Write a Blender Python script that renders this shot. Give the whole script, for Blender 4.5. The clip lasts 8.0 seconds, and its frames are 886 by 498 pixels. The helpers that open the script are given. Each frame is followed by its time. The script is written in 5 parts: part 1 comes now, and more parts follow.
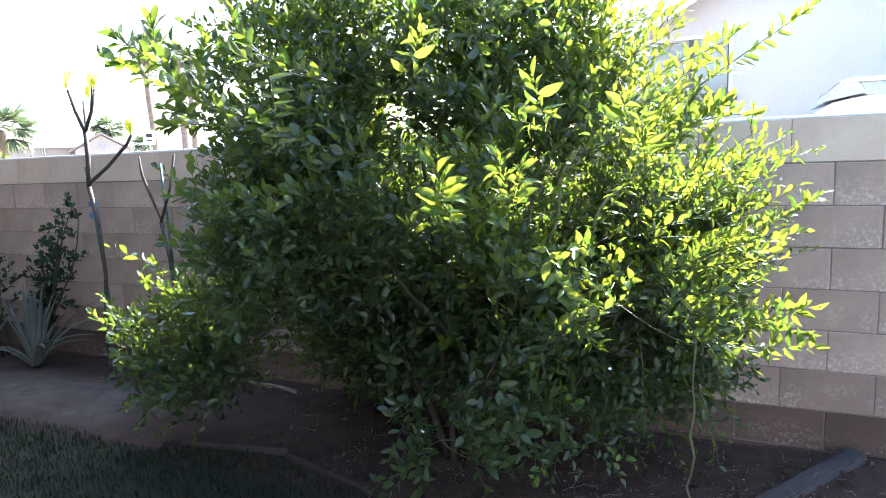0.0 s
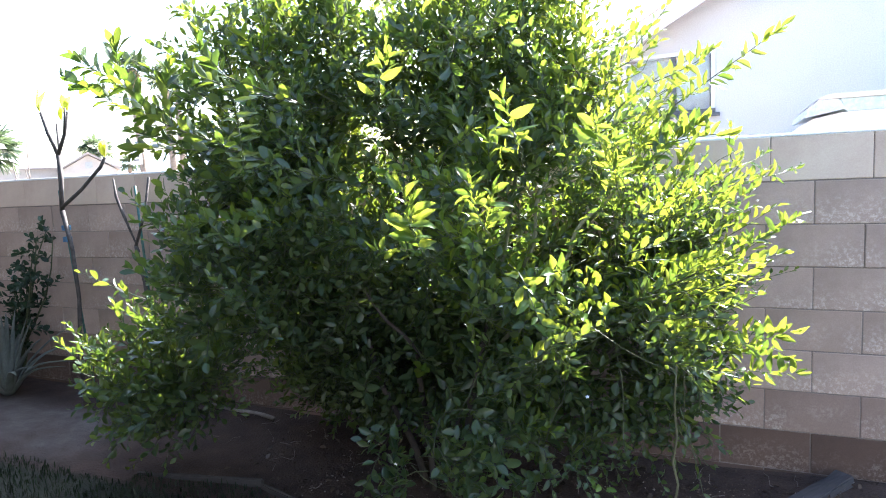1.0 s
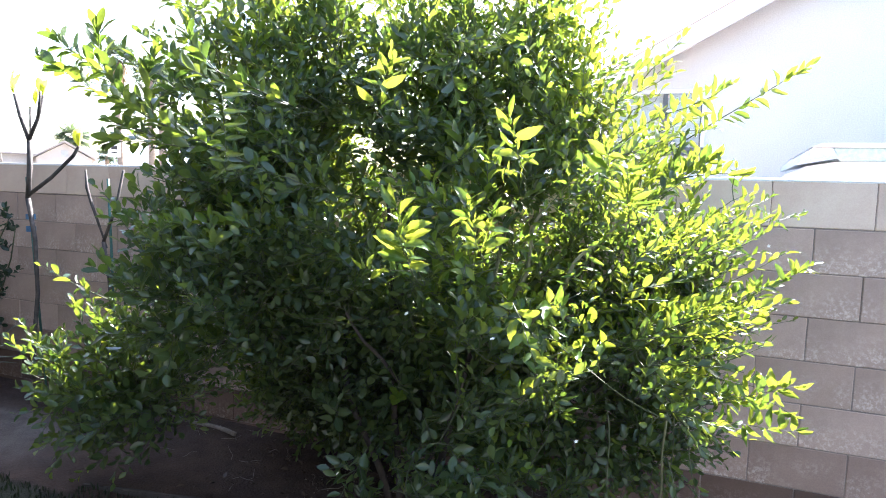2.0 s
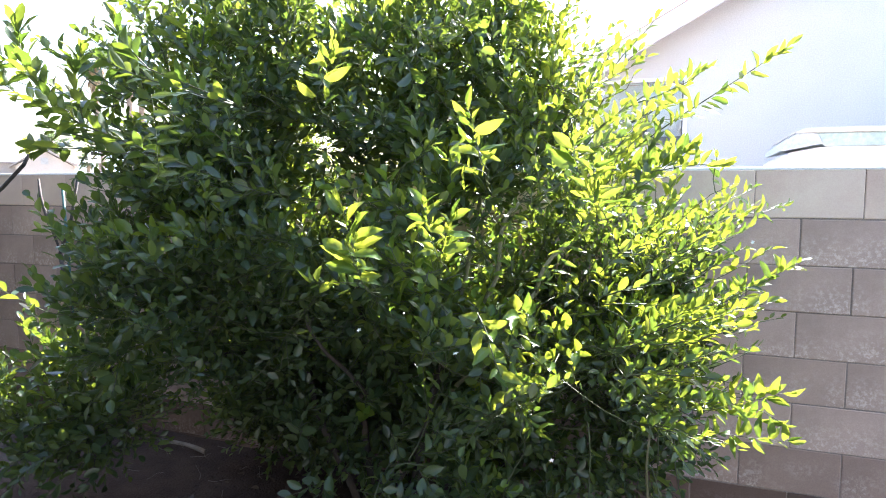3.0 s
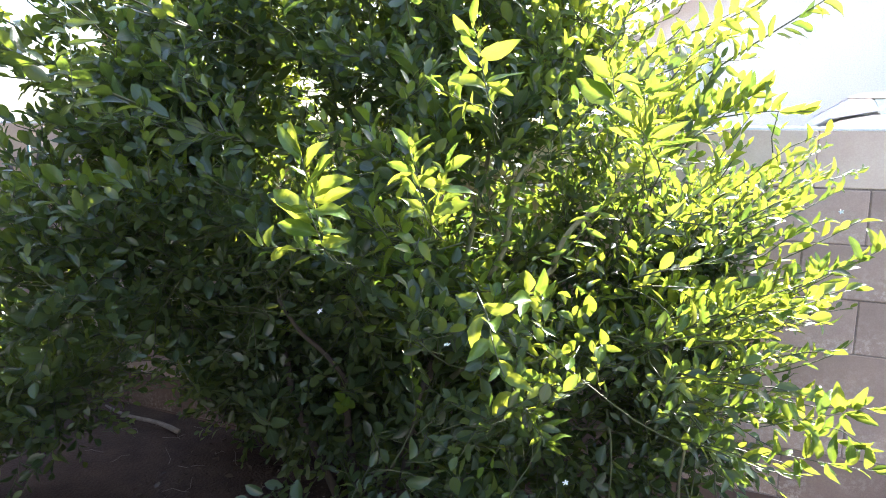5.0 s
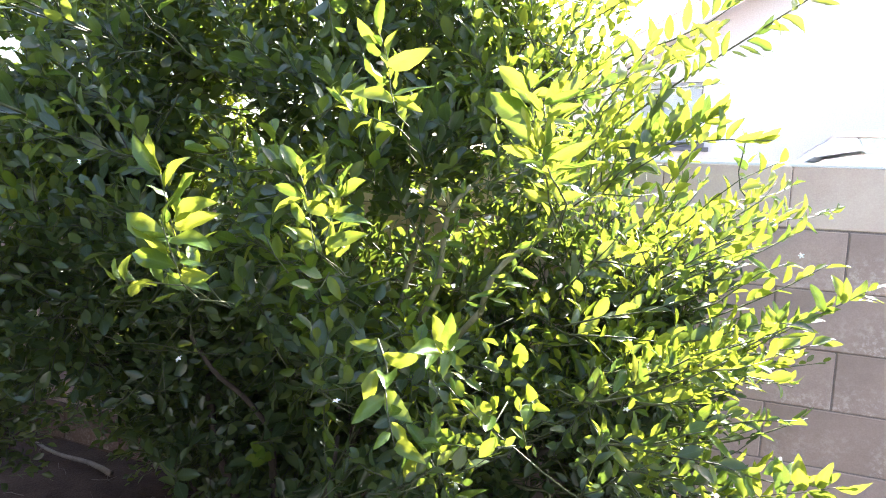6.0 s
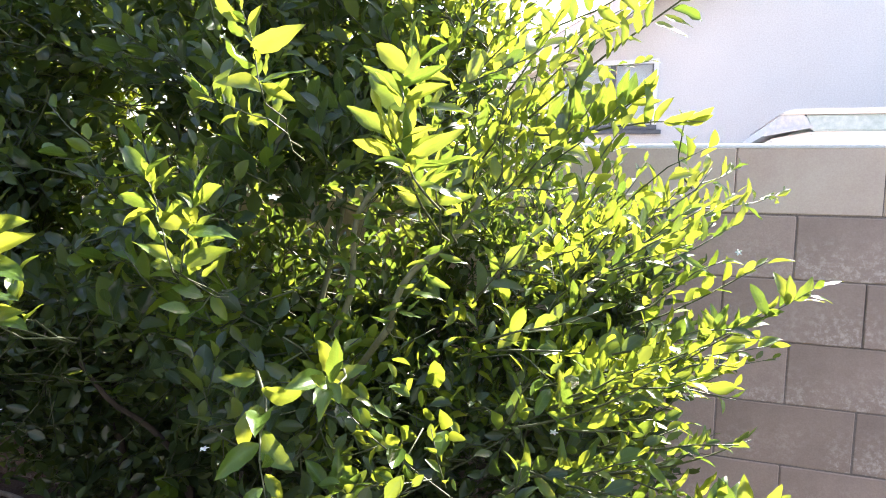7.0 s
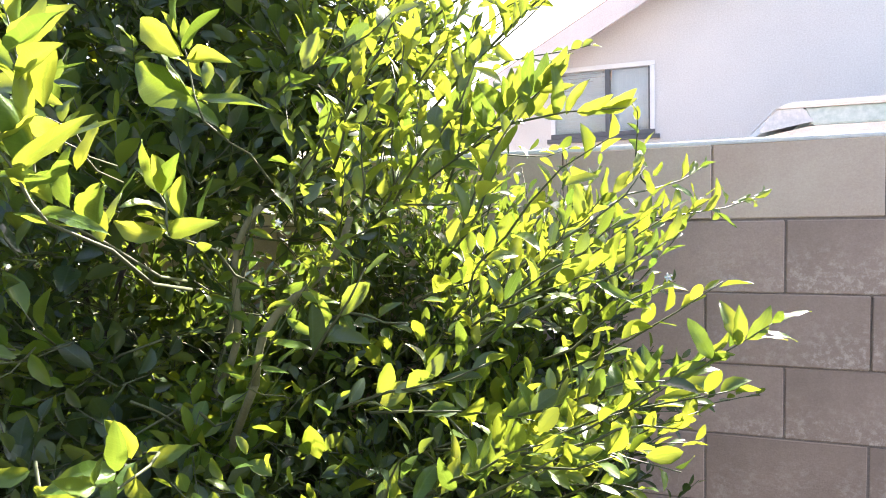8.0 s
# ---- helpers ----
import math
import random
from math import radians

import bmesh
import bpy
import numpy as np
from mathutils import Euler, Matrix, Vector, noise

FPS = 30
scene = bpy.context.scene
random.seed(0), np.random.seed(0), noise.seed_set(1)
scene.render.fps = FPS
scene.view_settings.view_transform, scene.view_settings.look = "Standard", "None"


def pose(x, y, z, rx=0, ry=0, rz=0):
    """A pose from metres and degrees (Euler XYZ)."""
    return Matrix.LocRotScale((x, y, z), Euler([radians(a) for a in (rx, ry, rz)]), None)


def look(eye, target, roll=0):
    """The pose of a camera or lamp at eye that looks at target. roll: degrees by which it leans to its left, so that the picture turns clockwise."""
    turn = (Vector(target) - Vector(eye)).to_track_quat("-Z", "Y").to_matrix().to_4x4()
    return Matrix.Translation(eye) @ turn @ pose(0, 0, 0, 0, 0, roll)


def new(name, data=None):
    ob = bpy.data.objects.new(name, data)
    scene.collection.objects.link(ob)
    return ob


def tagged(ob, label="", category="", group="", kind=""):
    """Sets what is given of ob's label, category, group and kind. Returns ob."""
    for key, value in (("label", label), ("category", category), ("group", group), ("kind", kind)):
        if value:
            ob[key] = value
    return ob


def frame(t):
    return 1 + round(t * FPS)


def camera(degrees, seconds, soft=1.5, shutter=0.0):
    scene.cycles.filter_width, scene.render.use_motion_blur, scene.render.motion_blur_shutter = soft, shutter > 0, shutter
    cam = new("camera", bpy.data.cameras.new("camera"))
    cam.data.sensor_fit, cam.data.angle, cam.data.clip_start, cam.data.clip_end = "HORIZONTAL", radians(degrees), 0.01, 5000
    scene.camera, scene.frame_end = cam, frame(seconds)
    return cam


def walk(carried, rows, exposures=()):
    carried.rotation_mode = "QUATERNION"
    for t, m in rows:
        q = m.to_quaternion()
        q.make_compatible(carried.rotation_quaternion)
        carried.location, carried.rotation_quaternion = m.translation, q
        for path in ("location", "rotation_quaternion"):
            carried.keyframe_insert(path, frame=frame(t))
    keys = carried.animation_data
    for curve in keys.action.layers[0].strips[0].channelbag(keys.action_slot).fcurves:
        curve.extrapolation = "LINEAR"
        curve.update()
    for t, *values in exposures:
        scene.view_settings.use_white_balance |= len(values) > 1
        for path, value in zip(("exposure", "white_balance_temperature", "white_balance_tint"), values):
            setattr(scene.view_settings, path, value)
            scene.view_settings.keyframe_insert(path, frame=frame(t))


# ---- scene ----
cam = camera(67.4, 8.0, soft=1.0)
PATH = [
    (0, (0.322, -0.415, 1.534), (-0.524, 1.376, 1.26), -2.2),
    (0.5, (0.345, -0.374, 1.538), (-0.487, 1.43, 1.299), -2.7),
    (1, (0.354, -0.324, 1.555), (-0.467, 1.485, 1.328), -2.7),
    (1.2, (0.328, -0.363, 1.553), (-0.438, 1.473, 1.343), -0.9),
    (2.3, (0.242, -0.078, 1.561), (-0.521, 1.764, 1.398), 2.2),
    (2.5, (0.248, -0.007, 1.567), (-0.52, 1.834, 1.421), 1.0),
    (3, (0.266, -0.014, 1.574), (-0.459, 1.841, 1.388), 0.1),
    (3.5, (0.25, 0.088, 1.543), (-0.517, 1.924, 1.339), 1.5),
    (4, (0.201, 0.279, 1.548), (-0.725, 2.047, 1.408), 1.9),
    (4.5, (0.129, 0.31, 1.547), (-0.669, 2.123, 1.267), 1.3),
    (4.7, (0.13, 0.335, 1.53), (-0.62, 2.167, 1.246), 0.7),
    (5.8, (0.26, 0.607, 1.497), (-0.559, 2.422, 1.308), 4.7),
    (6, (0.25, 0.654, 1.504), (-0.503, 2.499, 1.33), 3.1),
    (6.5, (0.23, 0.707, 1.516), (-0.305, 2.626, 1.332), 2.1),
    (7, (0.3, 0.868, 1.525), (-0.356, 2.747, 1.325), 1.0),
    (7.5, (0.401, 1.084, 1.535), (-0.371, 2.924, 1.408), 1.0),
    (8, (0.427, 1.194, 1.523), (-0.279, 3.059, 1.372), -1.7),
]
EXPOSURES = [(0.0, 3.08, 5750, 12), (2.5, 3.15, 5950, 15), (3.0, 3.05, 6000, 15), (4.5, 3.15, 6050, 17), (6.0, 3.30, 6250, 19), (7.0, 2.82, 6450, 19), (8.0, 2.72, 6550, 19)]
walk(cam, [(t, look(eye, target, roll)) for t, eye, target, roll in PATH], EXPOSURES)

# ---- world and sun ----
SUN_AZ, SUN_EL = 13.0, 39.0
sun_dir = Vector((math.sin(radians(SUN_AZ)) * math.cos(radians(SUN_EL)), math.cos(radians(SUN_AZ)) * math.cos(radians(SUN_EL)), math.sin(radians(SUN_EL))))
world = bpy.data.worlds.new("sky")
scene.world = world
world.use_nodes = True
wn = world.node_tree
sky = wn.nodes.new("ShaderNodeTexSky")
sky.sky_type, sky.sun_disc = "NISHITA", False
sky.sun_elevation, sky.sun_rotation = radians(SUN_EL), radians(SUN_AZ)
sky.dust_density, sky.air_density = 3.0, 1.2
wn.nodes["Background"].inputs["Strength"].default_value = 0.09
wn.links.new(sky.outputs["Color"], wn.nodes["Background"].inputs["Color"])
sun = new("sun", bpy.data.lights.new("sun", "SUN"))
sun.data.energy, sun.data.angle, sun.data.color = 5.0, radians(0.55), (1.0, 0.95, 0.86)
sun.matrix_world = look(sun_dir * 40, (0, 0, 0))

# ---- materials ----


def material(name):
    m = bpy.data.materials.new(name)
    m.use_nodes = True
    return m, m.node_tree.nodes, m.node_tree.links, m.node_tree.nodes["Principled BSDF"]


def ramp(nodes, links, source, stops):
    r = nodes.new("ShaderNodeValToRGB")
    while len(r.color_ramp.elements) < len(stops):
        r.color_ramp.elements.new(0.5)
    for e, (p, c) in zip(r.color_ramp.elements, stops):
        e.position, e.color = p, (*c, 1)
    links.new(source, r.inputs["Fac"])
    return r.outputs["Color"]


def noise_node(nodes, links, scale, detail=5.0, rough=0.6, coord="Object", squash=(1, 1, 1)):
    tc, mp, n = nodes.new("ShaderNodeTexCoord"), nodes.new("ShaderNodeMapping"), nodes.new("ShaderNodeTexNoise")
    mp.inputs["Scale"].default_value = squash
    links.new(tc.outputs[coord], mp.inputs["Vector"])
    links.new(mp.outputs["Vector"], n.inputs["Vector"])
    n.inputs["Scale"].default_value, n.inputs["Detail"].default_value, n.inputs["Roughness"].default_value = scale, detail, rough
    return n.outputs["Fac"]


def mixed(nodes, links, fac, a, b, blend="MIX"):
    m = nodes.new("ShaderNodeMix")
    m.data_type, m.blend_type = "RGBA", blend
    for sock, value in ((m.inputs[0], fac), (m.inputs[6], a), (m.inputs[7], b)):
        if isinstance(value, (int, float)):
            sock.default_value = value
        elif isinstance(value, tuple):
            sock.default_value = (*value, 1)
        else:
            links.new(value, sock)
    return m.outputs[2]


def bump(nodes, links, bsdf, height, strength, distance):
    b = nodes.new("ShaderNodeBump")
    b.inputs["Strength"].default_value, b.inputs["Distance"].default_value = strength, distance
    links.new(height, b.inputs["Height"])
    links.new(b.outputs["Normal"], bsdf.inputs["Normal"])


def plain(name, dark, light, scale=8.0, rough=0.8, grain=120.0, relief=0.3, depth=0.004, metal=0.0, squash=(1, 1, 1)):
    """A surface with stains at one scale and grain at another."""
    m, n, l, b = material(name)
    big = noise_node(n, l, scale, squash=squash)
    fine = noise_node(n, l, grain, 3.0, squash=squash)
    col = ramp(n, l, big, [(0.3, dark), (0.7, light)])
    col = mixed(n, l, 0.35, col, ramp(n, l, fine, [(0.3, (0.25, 0.25, 0.25)), (0.7, (0.8, 0.8, 0.8))]), "OVERLAY")
    l.new(col, b.inputs["Base Color"])
    b.inputs["Roughness"].default_value, b.inputs["Metallic"].default_value = rough, metal
    bump(n, l, b, fine, relief, depth)
    return m


def leaf_material(name, deep, mid, pale, glow_a, glow_b, through_share=0.45, rough=0.19, per_object=False):
    """A thin leaf: glossy cuticle, veins along the UVs, and light that comes through the blade."""
    m, n, l, b = material(name)
    if per_object:
        rnd = n.new("ShaderNodeObjectInfo").outputs["Random"]
    else:
        rnd = n.new("ShaderNodeNewGeometry").outputs["Random Per Island"]
    col = ramp(n, l, rnd, [(0.0, deep), (0.55, mid), (1.0, pale)])
    glow = ramp(n, l, rnd, [(0.0, glow_a), (1.0, glow_b)])
    uv = n.new("ShaderNodeUVMap")
    sep = n.new("ShaderNodeSeparateXYZ")
    l.new(uv.outputs["UV"], sep.inputs["Vector"])
    off = n.new("ShaderNodeMath")
    off.operation = "ABSOLUTE"
    shift = n.new("ShaderNodeMath")
    shift.operation, shift.inputs[1].default_value = "SUBTRACT", 0.5
    l.new(sep.outputs["Y"], shift.inputs[0])
    l.new(shift.outputs[0], off.inputs[0])
    rib = ramp(n, l, off.outputs[0], [(0.0, (1, 1, 1)), (0.05, (0, 0, 0))])
    slant = n.new("ShaderNodeMath")
    slant.operation, slant.inputs[1].default_value = "MULTIPLY_ADD", -0.45
    l.new(off.outputs[0], slant.inputs[0])
    l.new(sep.outputs["X"], slant.inputs[2])
    wave = n.new("ShaderNodeMath")
    wave.operation, wave.inputs[1].default_value = "MULTIPLY", 48.0
    l.new(slant.outputs[0], wave.inputs[0])
    sine = n.new("ShaderNodeMath")
    sine.operation = "SINE"
    l.new(wave.outputs[0], sine.inputs[0])
    veins = ramp(n, l, sine.outputs[0], [(0.75, (0, 0, 0)), (1.0, (0.35, 0.35, 0.35))])
    lines = mixed(n, l, 1.0, rib, veins, "ADD")
    mott = noise_node(n, l, 45.0, 3.0)
    col = mixed(n, l, 0.3, col, ramp(n, l, mott, [(0.3, (0.3, 0.3, 0.3)), (0.7, (0.75, 0.75, 0.75))]), "OVERLAY")
    half = n.new("ShaderNodeMath")
    half.operation, half.inputs[1].default_value = "MULTIPLY", 0.4
    l.new(lines, half.inputs[0])
    col = mixed(n, l, half.outputs[0], col, tuple(min(1, c * 1.8 + 0.03) for c in pale))
    glow = mixed(n, l, half.outputs[0], glow, tuple(c * 0.75 for c in glow_a))
    l.new(col, b.inputs["Base Color"])
    b.inputs["Roughness"].default_value, b.inputs["Specular IOR Level"].default_value = rough + 0.12, 0.35
    b.inputs["Coat Weight"].default_value, b.inputs["Coat Roughness"].default_value = 0.45, 0.06
    bump(n, l, b, mixed(n, l, 0.6, lines, mott), 0.30, 0.0018)
    t, mix = n.new("ShaderNodeBsdfTranslucent"), n.new("ShaderNodeMixShader")
    l.new(glow, t.inputs["Color"])
    mix.inputs[0].default_value = through_share
    l.new(b.outputs[0], mix.inputs[1])
    l.new(t.outputs[0], mix.inputs[2])
    l.new(mix.outputs[0], n["Material Output"].inputs["Surface"])
    return m


M_LEAF = leaf_material("citrus_leaf", (0.028, 0.050, 0.030), (0.046, 0.078, 0.042), (0.080, 0.122, 0.052), (0.115, 0.198, 0.022), (0.275, 0.335, 0.028), 0.45, 0.16)
M_YOUNG = leaf_material("young_citrus_leaf", (0.06, 0.13, 0.02), (0.09, 0.17, 0.025), (0.13, 0.21, 0.03), (0.17, 0.24, 0.018), (0.35, 0.375, 0.028), 0.50, 0.22)
M_YOUNG_OB = leaf_material("single_young_leaf", (0.06, 0.13, 0.02), (0.09, 0.17, 0.025), (0.13, 0.21, 0.03), (0.12, 0.19, 0.020), (0.35, 0.370, 0.032), 0.50, 0.22, True)
# shaded copy of the young leaf: olive and barely translucent, to look unlit
M_OLIVE = leaf_material("unlit_olive_leaf", (0.07, 0.105, 0.032), (0.10, 0.135, 0.038), (0.13, 0.16, 0.046), (0.06, 0.10, 0.015), (0.10, 0.14, 0.02), 0.22, 0.22, True)
M_SHRUB = leaf_material("shrub_leaf", (0.012, 0.030, 0.016), (0.022, 0.045, 0.024), (0.035, 0.06, 0.032), (0.03, 0.08, 0.02), (0.05, 0.10, 0.03), 0.25, 0.4)
M_PLUM = leaf_material("plumeria_leaf", (0.2, 0.26, 0.03), (0.28, 0.32, 0.03), (0.34, 0.36, 0.06), (0.50, 0.55, 0.10), (0.60, 0.60, 0.12), 0.5, 0.4, True)
M_PALM = leaf_material("palm_leaf", (0.05, 0.08, 0.05), (0.075, 0.11, 0.065), (0.11, 0.145, 0.085), (0.12, 0.17, 0.07), (0.18, 0.23, 0.09), 0.3, 0.5)
M_FAR = leaf_material("far_foliage", (0.06, 0.09, 0.03), (0.09, 0.13, 0.04), (0.13, 0.16, 0.05), (0.2, 0.28, 0.05), (0.28, 0.34, 0.07), 0.35, 0.6)
# greens near black: part of the lawn's shade is in this colour
M_GRASS = leaf_material("shade_dark_grass", (0.008, 0.016, 0.007), (0.012, 0.022, 0.009), (0.020, 0.030, 0.013), (0.02, 0.045, 0.01), (0.035, 0.06, 0.015), 0.3, 0.6)
M_LITTER = leaf_material("dry_leaf", (0.028, 0.018, 0.013), (0.048, 0.031, 0.022), (0.095, 0.07, 0.052), (0.05, 0.03, 0.015), (0.09, 0.06, 0.03), 0.15, 0.7)
M_PETAL, _n, _l, _b = material("white_petal")
_l.new(ramp(_n, _l, noise_node(_n, _l, 90), [(0.3, (0.72, 0.70, 0.62)), (0.7, (0.86, 0.85, 0.80))]), _b.inputs["Base Color"])
_b.inputs["Roughness"].default_value, _b.inputs["Subsurface Weight"].default_value = 0.5, 0.2
M_BARK = plain("citrus_bark", (0.026, 0.020, 0.015), (0.060, 0.047, 0.035), 14, 0.85, 160, 0.7, 0.004, squash=(1, 1, 0.35))
M_TWIG = plain("green_twig", (0.045, 0.060, 0.022), (0.085, 0.095, 0.040), 10, 0.6, 140, 0.3, 0.001)
M_STEM = plain("pale_stem", (0.10, 0.105, 0.055), (0.18, 0.175, 0.10), 12, 0.7, 150, 0.4, 0.001, squash=(1, 1, 0.35))
M_PBARK = plain("plumeria_bark", (0.035, 0.03, 0.028), (0.11, 0.095, 0.085), 18, 0.8, 90, 0.7, 0.004)
M_ALOE = plain("aloe_skin", (0.10, 0.115, 0.10), (0.18, 0.20, 0.18), 9, 0.5, 130, 0.2, 0.001)
M_STAKE = plain("green_stake", (0.03, 0.10, 0.09), (0.06, 0.16, 0.14), 20, 0.45, 200, 0.2, 0.0008)
M_TIE = plain("blue_tie", (0.05, 0.13, 0.25), (0.08, 0.2, 0.33), 30, 0.5, 200, 0.2, 0.0008)
M_TIMBER = plain("weathered_timber", (0.034, 0.031, 0.033), (0.075, 0.069, 0.071), 7, 0.85, 90, 0.8, 0.004, squash=(0.15, 1, 1))
M_EDGE = plain("edging_wood", (0.04, 0.034, 0.032), (0.075, 0.066, 0.062), 9, 0.85, 110, 0.6, 0.003, squash=(0.2, 1, 1))
M_STRAW = plain("dry_straw", (0.13, 0.11, 0.09), (0.24, 0.21, 0.18), 20, 0.85, 140, 0.4, 0.001)
M_STUCCO = plain("pale_stucco", (0.64, 0.62, 0.60), (0.70, 0.68, 0.66), 1.2, 0.9, 70, 0.3, 0.004)
M_FASCIA = plain("rose_fascia", (0.70, 0.61, 0.58), (0.77, 0.69, 0.66), 3, 0.7, 80, 0.2, 0.002)
M_TILE = plain("clay_tile", (0.34, 0.22, 0.17), (0.48, 0.33, 0.26), 2, 0.8, 60, 0.4, 0.005)
M_BEIGE = plain("beige_stucco", (0.44, 0.40, 0.37), (0.52, 0.48, 0.45), 0.6, 0.9, 30, 0.4, 0.01)
M_ROOF = plain("tan_roof", (0.30, 0.265, 0.245), (0.40, 0.36, 0.335), 0.8, 0.85, 8, 0.5, 0.03)
M_WHITE = plain("white_paint", (0.76, 0.76, 0.76), (0.83, 0.83, 0.82), 5, 0.45, 90, 0.1, 0.001)
M_CREAM = plain("cream_paint", (0.74, 0.71, 0.65), (0.80, 0.77, 0.71), 3, 0.4, 120, 0.08, 0.0006)
M_BLUE = plain("blue_grey_screen", (0.48, 0.54, 0.59), (0.54, 0.60, 0.65), 3, 0.3, 40, 0.02, 0.0005)
M_TEAL = plain("pale_teal_paint", (0.42, 0.55, 0.56), (0.48, 0.61, 0.62), 3, 0.4, 40, 0.08, 0.0006)
M_RUBBER = plain("rubber", (0.02, 0.02, 0.02), (0.04, 0.04, 0.04), 20, 0.8, 150, 0.3, 0.001)
M_STEEL = plain("grey_steel", (0.35, 0.36, 0.37), (0.48, 0.49, 0.5), 8, 0.4, 150, 0.1, 0.0006, 0.7)
M_PALMBARK = plain("palm_bark", (0.17, 0.13, 0.10), (0.30, 0.24, 0.19), 3, 0.9, 14, 0.8, 0.03, squash=(1, 1, 2.5))
M_THATCH = plain("dry_fronds", (0.30, 0.22, 0.13), (0.46, 0.35, 0.22), 2, 0.9, 20, 0.6, 0.03)
# the blue haze of distance is mixed into the rock colour
M_ROCK = plain("hazy_mountain", (0.28, 0.33, 0.41), (0.35, 0.40, 0.48), 0.004, 0.95, 0.03, 0.4, 3.0)
M_DARK = plain("dark_grey_metal", (0.07, 0.075, 0.085), (0.12, 0.125, 0.135), 8, 0.45, 120, 0.1, 0.0006)
# grey of the unseen walls and slabs that hold back sky light
M_SKY_BLOCKER = plain("sky_blocker_grey", (0.15, 0.15, 0.15), (0.20, 0.20, 0.20), 2, 0.95, 80, 0.4, 0.004)
M_GLASS, _n, _l, _b = material("window_glass")
_b.inputs["Base Color"].default_value, _b.inputs["Roughness"].default_value = (0.95, 0.97, 0.98, 1), 0.02
_b.inputs["Transmission Weight"].default_value = 1.0
_b.inputs["Specular IOR Level"].default_value = 1.0
M_CURTAIN = plain("pale_curtain", (0.7, 0.7, 0.72), (0.8, 0.8, 0.8), 6, 0.9, 200, 0.2, 0.001)


def block_material(name, dark, light, stain):
    m, n, l, b = material(name)
    rnd = n.new("ShaderNodeObjectInfo").outputs["Random"]
    tone = ramp(n, l, rnd, [(0.0, dark), (1.0, light)])
    big = noise_node(n, l, 3.0, 6.0)
    fine = noise_node(n, l, 220.0, 4.0, 0.7)
    pits = noise_node(n, l, 60.0, 6.0, 0.75)
    col = mixed(n, l, 0.55, tone, ramp(n, l, big, [(0.3, (0.34, 0.33, 0.32)), (0.7, (0.66, 0.65, 0.63))]), "OVERLAY")
    col = mixed(n, l, 0.22, col, ramp(n, l, fine, [(0.3, (0.25, 0.25, 0.25)), (0.7, (0.75, 0.75, 0.75))]), "OVERLAY")
    # white lime bloom in patches, mostly in the lower half of a block
    tc, sep = n.new("ShaderNodeTexCoord"), n.new("ShaderNodeSeparateXYZ")
    l.new(tc.outputs["Object"], sep.inputs["Vector"])
    low = n.new("ShaderNodeMapRange")
    low.inputs["From Min"].default_value, low.inputs["From Max"].default_value = 0.07, -0.1
    l.new(sep.outputs["Z"], low.inputs["Value"])
    geo = n.new("ShaderNodeNewGeometry")
    wide, patch = n.new("ShaderNodeTexNoise"), n.new("ShaderNodeTexNoise")
    l.new(geo.outputs["Position"], wide.inputs["Vector"])
    l.new(geo.outputs["Position"], patch.inputs["Vector"])
    wide.inputs["Scale"].default_value, patch.inputs["Scale"].default_value = 4.5, 62.0
    patch.inputs["Detail"].default_value, patch.inputs["Roughness"].default_value = 8.0, 0.7
    mask = mixed(n, l, 1.0, ramp(n, l, patch.outputs["Fac"], [(0.48, (0, 0, 0)), (0.62, (1, 1, 1))]), ramp(n, l, wide.outputs["Fac"], [(0.36, (0, 0, 0)), (0.58, (1, 1, 1))]), "MULTIPLY")
    mask = mixed(n, l, 1.0, mask, low.outputs["Result"], "MULTIPLY")
    weak = n.new("ShaderNodeMath")
    weak.operation, weak.inputs[1].default_value = "MULTIPLY", stain
    l.new(mask, weak.inputs[0])
    col = mixed(n, l, weak.outputs[0], col, (0.64, 0.555, 0.48))
    l.new(col, b.inputs["Base Color"])
    b.inputs["Roughness"].default_value = 0.92
    bump(n, l, b, pits, 0.45, 0.004)
    return m


M_BLOCK = block_material("grey_block", (0.345, 0.262, 0.215), (0.435, 0.335, 0.28), 0.9)
M_CAP = block_material("cap_block", (0.56, 0.44, 0.352), (0.63, 0.505, 0.41), 0.25)
# course above the foot: redder and darker than the plain blocks
M_LOW = block_material("reddish_low_block", (0.26, 0.19, 0.155), (0.34, 0.25, 0.205), 0.8)
# foot courses: reddish dirt stain, with the shade near the ground in the colour
M_FOOT = block_material("stained_shaded_foot_block", (0.098, 0.064, 0.049), (0.14, 0.094, 0.072), 0.3)
M_MORTAR = plain("mortar", (0.19, 0.157, 0.135), (0.27, 0.225, 0.195), 4, 0.95, 150, 0.6, 0.003)


